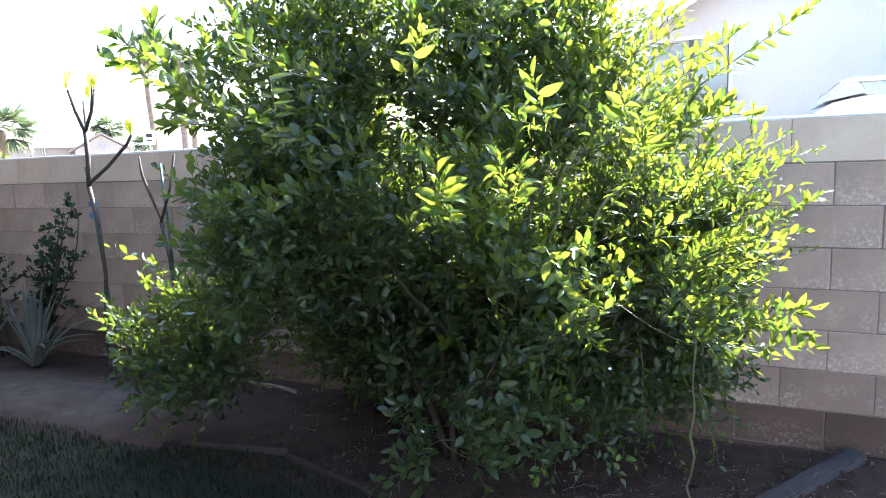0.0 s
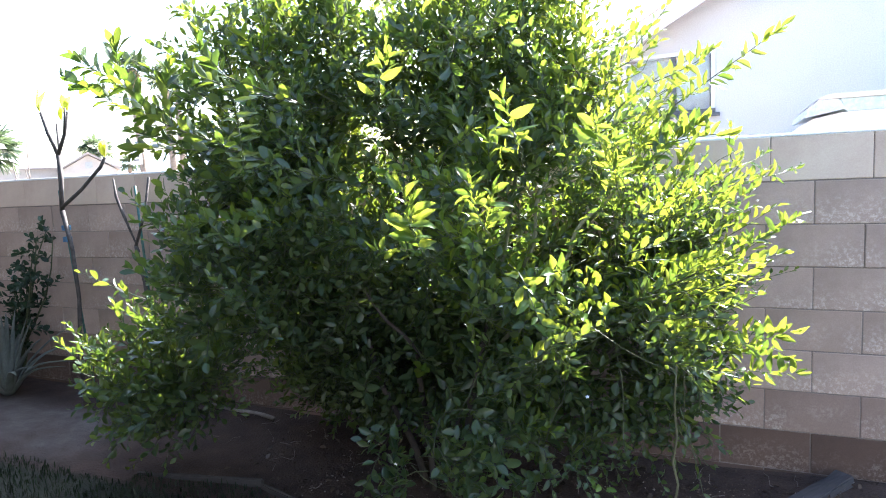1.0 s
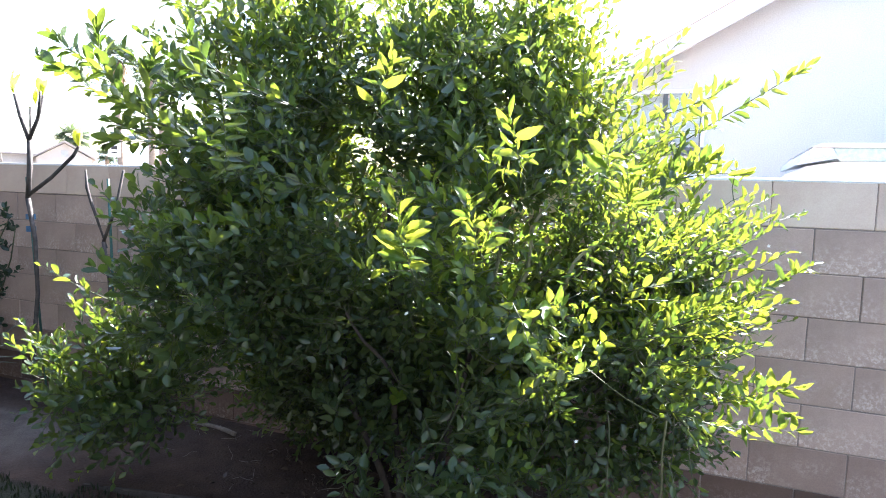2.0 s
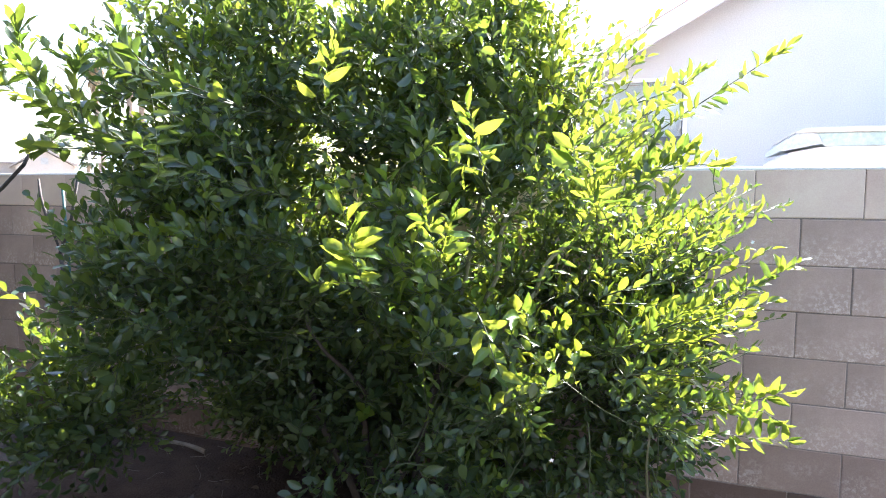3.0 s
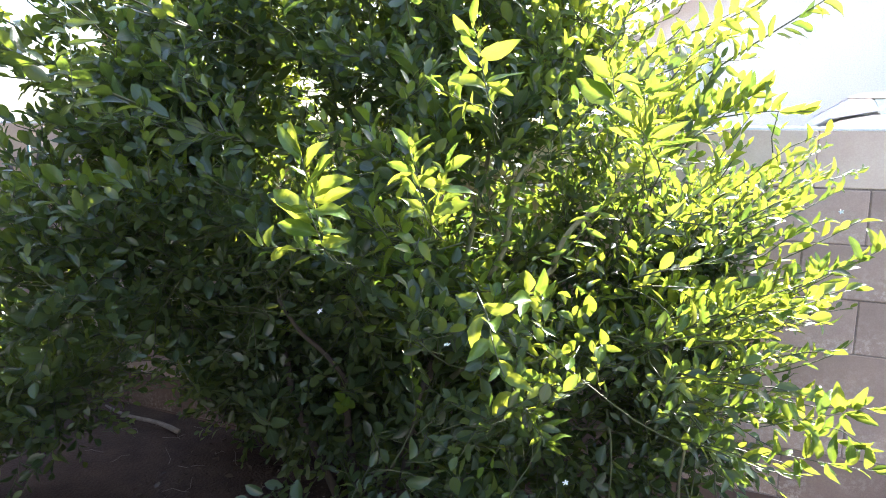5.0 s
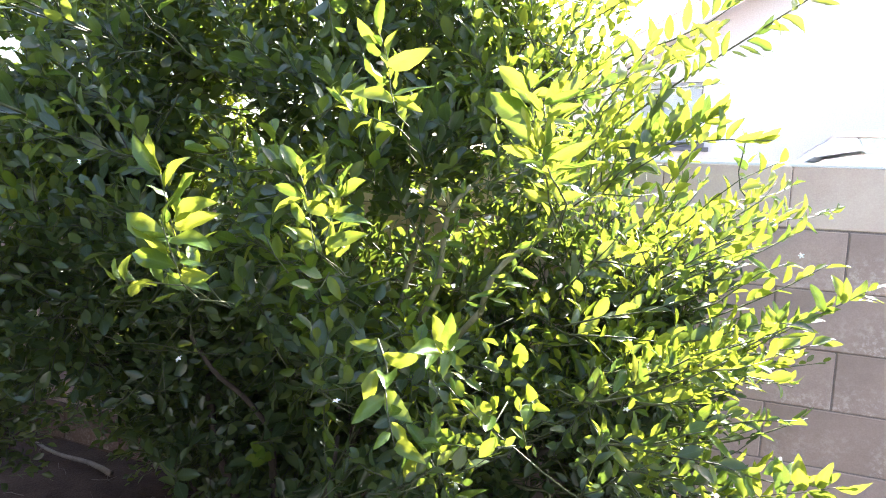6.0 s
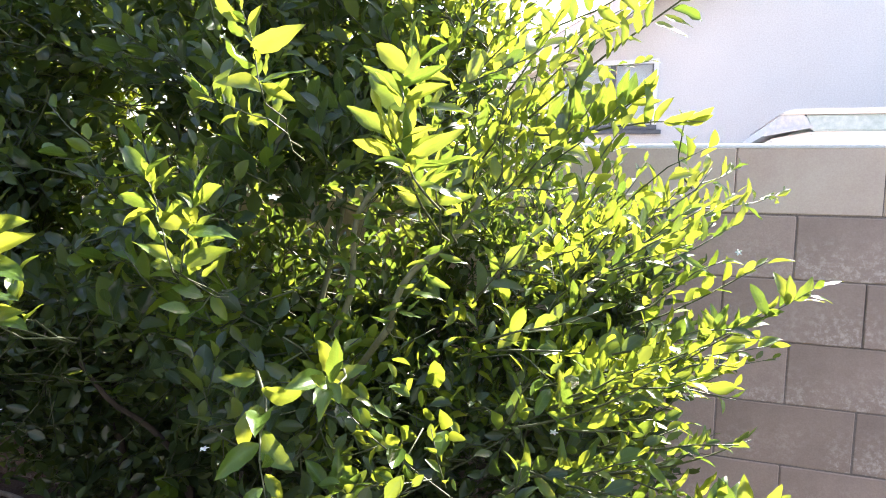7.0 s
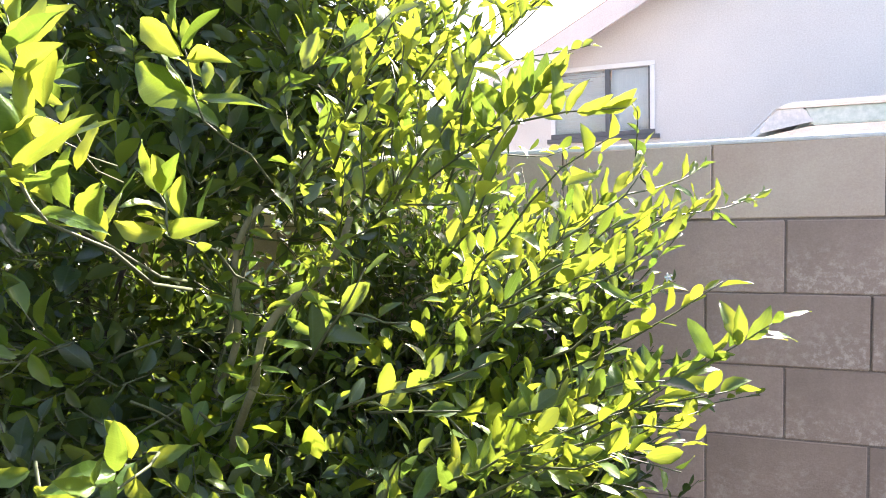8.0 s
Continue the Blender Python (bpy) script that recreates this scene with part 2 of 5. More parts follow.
def ground_material():
    m, n, l, b = material("garden_earth")
    geo = n.new("ShaderNodeNewGeometry")

    def at(scale, detail=5.0):
        t = n.new("ShaderNodeTexNoise")
        l.new(geo.outputs["Position"], t.inputs["Vector"])
        t.inputs["Scale"].default_value, t.inputs["Detail"].default_value = scale, detail
        return t.outputs["Fac"]

    soil = ramp(n, l, at(6.0), [(0.3, (0.032, 0.018, 0.013)), (0.7, (0.068, 0.042, 0.031))])
    sand = ramp(n, l, at(9.0), [(0.3, (0.075, 0.062, 0.054)), (0.7, (0.14, 0.12, 0.105))])
    sep = n.new("ShaderNodeSeparateXYZ")
    l.new(geo.outputs["Position"], sep.inputs["Vector"])

    def band(sock, a, bb):
        r = n.new("ShaderNodeMapRange")
        r.inputs["From Min"].default_value, r.inputs["From Max"].default_value = a, bb
        l.new(sock, r.inputs["Value"])
        return r.outputs["Result"]

    # a pale sandy strip between the lawn and the wall, and pale desert soil far off
    strip = mixed(n, l, 1.0, band(sep.outputs["X"], -2.9, -3.5), band(sep.outputs["Y"], 2.0, 2.2), "MULTIPLY")
    strip = mixed(n, l, 1.0, strip, band(sep.outputs["Y"], 2.85, 2.6), "MULTIPLY")
    strip = mixed(n, l, 1.0, strip, ramp(n, l, at(2.5), [(0.3, (0.4, 0.4, 0.4)), (0.55, (1, 1, 1))]), "MULTIPLY")
    col = mixed(n, l, strip, soil, sand)
    far = band(sep.outputs["Y"], 3.35, 3.6)
    col = mixed(n, l, far, col, ramp(n, l, at(0.2), [(0.3, (0.26, 0.22, 0.18)), (0.7, (0.36, 0.31, 0.26))]))
    # turf ground, likewise darkened for shade and to weaken its bounce
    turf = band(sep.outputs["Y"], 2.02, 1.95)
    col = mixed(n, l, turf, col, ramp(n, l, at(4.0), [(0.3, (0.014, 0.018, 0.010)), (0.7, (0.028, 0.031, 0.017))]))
    fine = at(150.0, 4.0)
    col = mixed(n, l, 0.5, col, ramp(n, l, fine, [(0.3, (0.2, 0.2, 0.2)), (0.7, (0.8, 0.8, 0.8))]), "OVERLAY")
    l.new(col, b.inputs["Base Color"])
    b.inputs["Roughness"].default_value = 0.95
    bump(n, l, b, at(70.0, 6.0), 0.9, 0.012)
    return m


M_GROUND = ground_material()
M_CRUMB, _n, _l, _b = material("soil_crumb")
_l.new(mixed(_n, _l, 0.4, ramp(_n, _l, _n.new("ShaderNodeNewGeometry").outputs["Random Per Island"], [(0.0, (0.030, 0.017, 0.012)), (0.6, (0.075, 0.045, 0.032)), (0.88, (0.12, 0.085, 0.060)), (1.0, (0.30, 0.26, 0.22))]), ramp(_n, _l, noise_node(_n, _l, 180.0, 3.0), [(0.3, (0.3, 0.3, 0.3)), (0.7, (0.75, 0.75, 0.75))]), "OVERLAY"), _b.inputs["Base Color"])
_b.inputs["Roughness"].default_value = 0.85

# ---- mesh helpers ----


def part(name, bm, mat, parent=None, label="", smooth=False):
    """Links a bmesh, or a mesh, as one object under a thing or a part."""
    if isinstance(bm, bpy.types.Mesh):
        me = bm
    else:
        me = bpy.data.meshes.new(name)
        bmesh.ops.recalc_face_normals(bm, faces=bm.faces)
        bm.to_mesh(me)
        bm.free()
    if not me.materials:
        me.materials.append(mat)
    if smooth:
        me.polygons.foreach_set("use_smooth", [True] * len(me.polygons))
    ob = new(name, me)
    ob.parent = parent
    if label:
        tagged(ob, label)
    return ob


def thing(name, at, label, category, group="", kind=""):
    ob = new(name)
    ob.empty_display_size = 0.1
    ob.location = at
    return tagged(ob, label, category, group, kind)


def box(bm, lo, hi, bevel=0.0):
    c, d = [(a + b) / 2 for a, b in zip(lo, hi)], [b - a for a, b in zip(lo, hi)]
    made = bmesh.ops.create_cube(bm, size=1.0, matrix=Matrix.LocRotScale(c, None, d))
    if bevel:
        edges = {e for v in made["verts"] for e in v.link_edges}
        bmesh.ops.bevel(bm, geom=list(edges), offset=bevel, segments=2, profile=0.6, affect="EDGES")
    return bm


def tube_data(points, radii, sides=6, close=True):
    """Vertices and faces of a tapered tube along points."""
    pts = [Vector(p) for p in points]
    vs, fs = [], []
    ref = Vector((0.31, 0.17, 0.93)).normalized()
    for i, p in enumerate(pts):
        d = (pts[min(i + 1, len(pts) - 1)] - pts[max(i - 1, 0)]).normalized()
        if abs(d.dot(ref)) > 0.95:
            ref = Vector((0.9, 0.3, 0.1)).normalized()
        a = d.cross(ref).normalized()
        b = d.cross(a)
        for k in range(sides):
            w = 2 * math.pi * k / sides
            vs.append(p + (a * math.cos(w) + b * math.sin(w)) * radii[i])
    for i in range(len(pts) - 1):
        for k in range(sides):
            j = (k + 1) % sides
            fs.append((i * sides + k, i * sides + j, (i + 1) * sides + j, (i + 1) * sides + k))
    if close:
        fs.append(tuple(range(sides - 1, -1, -1)))
        fs.append(tuple((len(pts) - 1) * sides + k for k in range(sides)))
    return vs, fs


def tubes_mesh(name, runs, mat, sides=6):
    vs, fs = [], []
    for points, radii in runs:
        v, f = tube_data(points, radii, sides)
        o = len(vs)
        vs += [tuple(q) for q in v]
        fs += [tuple(i + o for i in g) for g in f]
    me = bpy.data.meshes.new(name)
    me.from_pydata(vs, [], fs)
    me.materials.append(mat)
    me.polygons.foreach_set("use_smooth", [True] * len(me.polygons))
    return me


def bowed(a, b, n=6, sway=0.03, rng=random, lift=0.0):
    """Points from a to b along a crooked line."""
    a, b = Vector(a), Vector(b)
    w1 = Vector((rng.uniform(-1, 1), rng.uniform(-1, 1), rng.uniform(-1, 1))) * sway
    w2 = Vector((rng.uniform(-1, 1), rng.uniform(-1, 1), rng.uniform(-1, 1))) * sway
    out = []
    for i in range(n):
        t = i / (n - 1)
        out.append(a.lerp(b, t) + w1 * math.sin(math.pi * t) + w2 * math.sin(2 * math.pi * t) + Vector((0, 0, lift)) * math.sin(math.pi * t))
    return out


STATION = np.array([0.0, 0.14, 0.36, 0.62, 0.86, 1.0])
HALF = np.array([0.0, 0.105, 0.215, 0.225, 0.130, 0.0])


def leaf_faces():
    mid, left, right = [0, 1, 2, 3, 4, 5], [6, 7, 8, 9], [10, 11, 12, 13]
    f = [(0, left[0], 1), (0, 1, right[0]), (4, left[3], 5), (4, 5, right[3])]
    for i in range(3):
        f.append((mid[i + 1], left[i], left[i + 1], mid[i + 2]))
        f.append((mid[i + 1], mid[i + 2], right[i + 1], right[i]))
    return f


LEAF_FACES = leaf_faces()


def leaves_mesh(name, base, along, face, length, mat, width=1.0, seed=1):
    """All leaves of one clump as one mesh. base, along, face: arrays n x 3; length: n."""
    rng = np.random.default_rng(seed)
    base, along, face = (np.asarray(q, float) for q in (base, along, face))
    n = len(base)
    along /= np.linalg.norm(along, axis=1, keepdims=True) + 1e-9
    side = np.cross(along, face)
    side /= np.linalg.norm(side, axis=1, keepdims=True) + 1e-9
    up = np.cross(side, along)
    fold = rng.uniform(0.15, 0.75, n)[:, None]
    droop = rng.normal(0.14, 0.16, n)[:, None]
    curl = rng.normal(0.0, 0.25, n)[:, None]
    wide = (rng.uniform(0.85, 1.25, n) * width)[:, None]
    wav = rng.uniform(-0.05, 0.05, (n, 8))
    xs = np.concatenate([STATION, STATION[1:5], STATION[1:5]])[None, :].repeat(n, 0)
    hw = np.concatenate([np.zeros(6), -HALF[1:5], HALF[1:5]])[None, :] * wide
    z = np.abs(hw) * fold - droop * xs ** 2 + curl * hw * xs
    z[:, 6:] += wav * 0.6
    L = np.asarray(length, float)[:, None]
    pts = base[:, None, :] + (xs * L)[..., None] * along[:, None, :] + (hw * L)[..., None] * side[:, None, :] + (z * L)[..., None] * up[:, None, :]
    verts = pts.reshape(-1, 3)
    faces = [tuple(i + 14 * k for i in f) for k in range(n) for f in LEAF_FACES]
    me = bpy.data.meshes.new(name)
    me.from_pydata(verts.tolist(), [], faces)
    me.materials.append(mat)
    me.polygons.foreach_set("use_smooth", [True] * len(me.polygons))
    uvs = np.stack([np.concatenate([STATION, STATION[1:5], STATION[1:5]]), 0.5 + np.concatenate([np.zeros(6), -HALF[1:5], HALF[1:5]]) * 2], 1)
    loop = np.zeros(len(me.loops), int)
    me.loops.foreach_get("vertex_index", loop)
    me.uv_layers.new(name="UVMap").data.foreach_set("uv", uvs[loop % 14].ravel())
    return me


def shoot_leaves(a, b, count, size, rng, spread=1.0, young=0.0):
    """Leaves set in a spiral along a twig from a to b: rows of base, along, face, length."""
    a, b = Vector(a), Vector(b)
    d = (b - a).normalized()
    ref = Vector((0, 0, 1)) if abs(d.z) < 0.9 else Vector((1, 0, 0))
    s = d.cross(ref).normalized()
    u = s.cross(d)
    rows, turn = [], rng.uniform(0, 6.28)
    for i in range(count):
        t = (i + 0.6) / count
        turn += 2.4 + rng.uniform(-0.4, 0.4)
        out = s * math.cos(turn) + u * math.sin(turn)
        lean = spread * (1.15 - 0.75 * t)
        way = (d + out * lean + Vector((0, 0, 0.30)) + Vector((rng.uniform(-1, 1), rng.uniform(-1, 1), rng.uniform(-1, 1))) * 0.25).normalized()
        face = (d * 0.8 - out * 0.3 + Vector((0, 0, 0.7)) + Vector((rng.uniform(-1, 1), rng.uniform(-1, 1), rng.uniform(-1, 1))) * 0.45).normalized()
        ln = size * rng.uniform(0.65, 1.15) * (1.0 if t < 0.75 else 0.8)
        rows.append((a.lerp(b, t) + out * 0.004, way, face, ln))
    return rows


def fine_leaf(name, mat, seed):
    """One leaf of unit length with a rounded outline, a fold along its rib and a wavy margin."""
    r = random.Random(seed)
    fold, droop, twist, wide = r.uniform(0.2, 0.95), r.uniform(-0.12, 0.50), r.uniform(-0.9, 0.9), r.uniform(0.62, 0.95)
    ph, wav, skew, hook = r.uniform(0, 6.28), r.uniform(0.012, 0.045), r.uniform(-0.10, 0.10), r.uniform(-0.15, 0.25)
    n, across = 11, (-1.0, -0.55, 0.0, 0.55, 1.0)
    vs, uvs = [], []
    for i in range(n):
        t = i / (n - 1)
        w = 0.215 * wide * max(0.0, math.sin(math.pi * t ** 0.92)) ** 0.8 * (1 - 0.18 * t) + 0.002
        ragged = 1 + 0.06 * math.sin(ph * 3 + 23 * t)
        for u in across:
            z = abs(u) ** 1.3 * w * fold - droop * t * t - hook * max(0.0, t - 0.6) + twist * u * w * t + wav * abs(u) * math.sin(ph + 10 * t + (2 if u > 0 else 0)) + 0.012 * math.sin(ph + 17 * t) * (1 - abs(u))
            vs.append((t - droop * droop * 0.3 * t * t, u * w * ragged + skew * math.sin(math.pi * t), z))
            uvs.append((t, 0.5 + u * w * 2))
    k = len(across)
    fs = [(i * k + j, (i + 1) * k + j, (i + 1) * k + j + 1, i * k + j + 1) for i in range(n - 1) for j in range(k - 1)]
    me = bpy.data.meshes.new(name)
    me.from_pydata(vs, [], fs)
    me.materials.append(mat)
    me.polygons.foreach_set("use_smooth", [True] * len(me.polygons))
    layer = me.uv_layers.new(name="UVMap")
    for lp in me.loops:
        layer.data[lp.index].uv = uvs[lp.vertex_index]
    return me


def rank_leaves(a, b, count, size, rng, spread=1.0):
    """Leaves of a young shoot: most stand up from the stem, the last ones in a bunch at its tip."""
    a, b = Vector(a), Vector(b)
    d = (b - a).normalized()
    s = d.cross(Vector((0, 0, 1))).normalized()
    u = s.cross(d)
    rows = []
    for i in range(count):
        t = 0.02 + 0.98 * (i + 0.5) / count
        bunch = t > 0.8
        turn = math.pi / 2 + (1 if i % 2 else -1) * rng.uniform(0.1, 1.1) + (math.pi if rng.random() < 0.25 else 0)
        out = s * math.cos(turn) + u * math.sin(turn)
        way = (d * (1.2 if bunch else rng.uniform(0.35, 0.8)) + out * (0.45 if bunch else 0.9)).normalized()
        face = (d * 0.5 - out * 0.5 + Vector((rng.uniform(-0.8, 0.8), -0.8, rng.uniform(-0.4, 0.5)))).normalized()
        rows.append((a.lerp(b, t if not bunch else 0.8 + (t - 0.8) * 0.8), way, face, size * rng.uniform(0.75, 1.25) * (0.8 if bunch else 1.0)))
    return rows

# ---- ground ----
WALL_Y, WALL_X0, WALL_X1, TOP = 3.2, -13.0, 6.0, 1.65


def ground_height(x, y):
    n = noise.noise(Vector((x * 1.3, y * 1.3, 0))) * 0.025 + noise.noise(Vector((x * 5, y * 5, 3))) * 0.012
    near = max(0.0, 1 - max(0, abs(x + 1.5) - 6) / 3) * max(0.0, 1 - max(0, abs(y - 1) - 4) / 3)
    mound = 0.05 * math.exp(-((x + 3.9) / 1.1) ** 2 - ((y - 2.45) / 0.35) ** 2)
    bank = 0.05 * math.exp(-((x - 1.0) / 0.35) ** 2 - ((y - 2.95) / 0.3) ** 2)
    beyond = 0.35 if y > WALL_Y + 0.16 else 0.0
    return n * near * (0 if beyond else 1) + mound + bank + beyond


def make_ground():
    xs = [-4000, -1500, -600, -250, -120, -60, -30, -18, -13] + [-10 + 0.12 * i for i in range(117)] + [4.5, 6, 9, 14, 30, 60, 120, 250, 600, 1500, 4000]
    ys = [-4000, -1200, -400, -120, -40, -15, -8, -4] + [-3 + 0.12 * i for i in range(51)] + [3.19, 3.3, 3.37, 4, 6, 10, 18, 30, 60, 120, 250, 600, 1500, 4000]
    vs = [(x, y, ground_height(x, y)) for y in ys for x in xs]
    w = len(xs)
    fs = [(j * w + i, j * w + i + 1, (j + 1) * w + i + 1, (j + 1) * w + i) for j in range(len(ys) - 1) for i in range(w - 1)]
    me = bpy.data.meshes.new("ground")
    me.from_pydata(vs, [], fs)
    ob = part("ground", me, M_GROUND, smooth=True)
    tagged(ob, "dark garden soil with a pale sandy strip beside the block wall", "ground", kind="structure")


make_ground()

# ---- neighbour's house behind the wall ----
HOUSE_Y = 8.6


def make_house():
    house = thing("house", (3.5, HOUSE_Y, 0.35), "pale grey stucco house with a gable end and a sliding window", "house")

    def rel(bm):
        bmesh.ops.translate(bm, verts=bm.verts, vec=-house.location)
        return bm

    x0, x1, eave, ridge_x = -1.75, 9.5, 2.60, 3.9
    rake = lambda x: eave + 0.54 * (x - x0) if x < ridge_x else eave + 0.54 * (2 * ridge_x - x0 - x)
    wx0, wx1, wz0, wz1 = -1.05, 0.05, 2.14, 2.90
    # gable wall with the window's opening cut through
    bm = bmesh.new()
    cols = [x0, wx0, wx1, ridge_x, x1]
    for a, b in zip(cols, cols[1:]):
        for lo_a, lo_b, hi_a, hi_b in ([(0.3, 0.3, wz0, wz0), (wz1, wz1, rake(a), rake(b))] if a == wx0 else [(0.3, 0.3, rake(a), rake(b))]):
            q = [bm.verts.new((x, y, z)) for y in (HOUSE_Y, HOUSE_Y + 0.2) for x, z in ((a, lo_a), (b, lo_b), (b, hi_b), (a, hi_a))]
            for f in ((0, 1, 2, 3), (7, 6, 5, 4), (0, 4, 5, 1), (1, 5, 6, 2), (2, 6, 7, 3), (3, 7, 4, 0)):
                bm.faces.new([q[i] for i in f])
    part("wall", rel(bm), M_STUCCO, house)
    bm = bmesh.new()
    box(bm, (x0, HOUSE_Y + 0.202, 0.3), (x0 + 0.2, HOUSE_Y + 9, eave))
    part("side_wall", rel(bm), M_STUCCO, house)
    bm = bmesh.new()
    box(bm, (x0 + 0.2, HOUSE_Y + 2.2, 0.35), (x1, HOUSE_Y + 2.3, 3.1))
    part("inner_wall", rel(bm), M_CURTAIN, house)
    for name, xa, xb in (("roof", x0 - 0.35, ridge_x), ("roof", ridge_x, x1 + 0.35)):
        bm = bmesh.new()
        q = [bm.verts.new((x, y, rake(x) + dz)) for dz in (0.03, 0.15) for x, y in ((xa, HOUSE_Y - 0.35), (xb, HOUSE_Y - 0.35), (xb, HOUSE_Y + 9), (xa, HOUSE_Y + 9))]
        for f in ((3, 2, 1, 0), (4, 5, 6, 7), (0, 1, 5, 4), (1, 2, 6, 5), (2, 3, 7, 6), (3, 0, 4, 7)):
            bm.faces.new([q[i] for i in f])
        part(name, rel(bm), M_TILE, house)
        bm = bmesh.new()
        q = [bm.verts.new((x, y, rake(x) + dz)) for dz in (-0.13, 0.12) for x, y in ((xa, HOUSE_Y - 0.40), (xb, HOUSE_Y - 0.40), (xb, HOUSE_Y - 0.352), (xa, HOUSE_Y - 0.352))]
        for f in ((3, 2, 1, 0), (4, 5, 6, 7), (0, 1, 5, 4), (1, 2, 6, 5), (2, 3, 7, 6), (3, 0, 4, 7)):
            bm.faces.new([q[i] for i in f])
        part("fascia", rel(bm), M_FASCIA, house, "rose painted rake board")
    bm = bmesh.new()
    for lo, hi in (((wx0, wz1 - 0.05), (wx1, wz1)), ((wx0, wz0 + 0.05), (wx0 + 0.05, wz1 - 0.05)), ((wx1 - 0.05, wz0 + 0.05), (wx1, wz1 - 0.05))):
        box(bm, (lo[0], HOUSE_Y - 0.02, lo[1]), (hi[0], HOUSE_Y + 0.08, hi[1]), 0.006)
    win = part("window", rel(bm), M_WHITE, house, "white framed sliding window")
    bm = bmesh.new()
    box(bm, (wx0 + 0.05, HOUSE_Y + 0.03, wz0 + 0.05), (-0.46, HOUSE_Y + 0.036, wz1 - 0.05))
    part("pane", rel(bm), M_GLASS, win).visible_shadow = False
    bm = bmesh.new()
    box(bm, (-0.41, HOUSE_Y + 0.03, wz0 + 0.05), (wx1 - 0.05, HOUSE_Y + 0.036, wz1 - 0.05))
    part("pane", rel(bm), M_GLASS, win).visible_shadow = False
    bm = bmesh.new()
    for i in range(18):
        xa = -0.40 + i * 0.022
        box(bm, (xa, HOUSE_Y + 0.10 + 0.012 * (i % 2), wz0 + 0.02), (xa + 0.023, HOUSE_Y + 0.115 + 0.012 * (i % 2), wz1 - 0.02))
    part("curtain", rel(bm), M_CURTAIN, win, "white curtain behind the glass")
    # grey slats added behind the left pane to imitate its reflection
    bm = bmesh.new()
    for i in range(17):
        za = wz0 + 0.03 + i * 0.042
        box(bm, (wx0 + 0.03, HOUSE_Y + 0.11, za), (-0.44, HOUSE_Y + 0.118, za + 0.036))
    part("reflection_slats", rel(bm), M_STUCCO, win, "pale grey slats in place of the left pane's reflection")
    # sill, bottom rail and right strip are dark for the frame's shadowed edges
    bm = bmesh.new()
    box(bm, (wx0 - 0.04, HOUSE_Y - 0.05, wz0 - 0.05), (wx1 + 0.05, HOUSE_Y - 0.003, wz0 - 0.003), 0.006)
    part("sill", rel(bm), M_DARK, win, "dark grey metal sill")
    for name, lo, hi, text in (("mullion", (-0.46, wz0 + 0.05), (-0.41, wz1 - 0.05), "dark grey mullion"), ("bottom_rail", (wx0, wz0), (wx1, wz0 + 0.05), "dark grey bottom rail"), ("shadow_strip", (wx1 - 0.066, wz0 + 0.052), (wx1 - 0.052, wz1 - 0.052), "dark strip for the frame's shadowed right edge")):
        bm = bmesh.new()
        box(bm, (lo[0], HOUSE_Y - 0.018, lo[1]), (hi[0], HOUSE_Y + 0.08, hi[1]), 0.004)
        part(name, rel(bm), M_DARK, win, text)


make_house()

# ---- parked van behind the wall ----


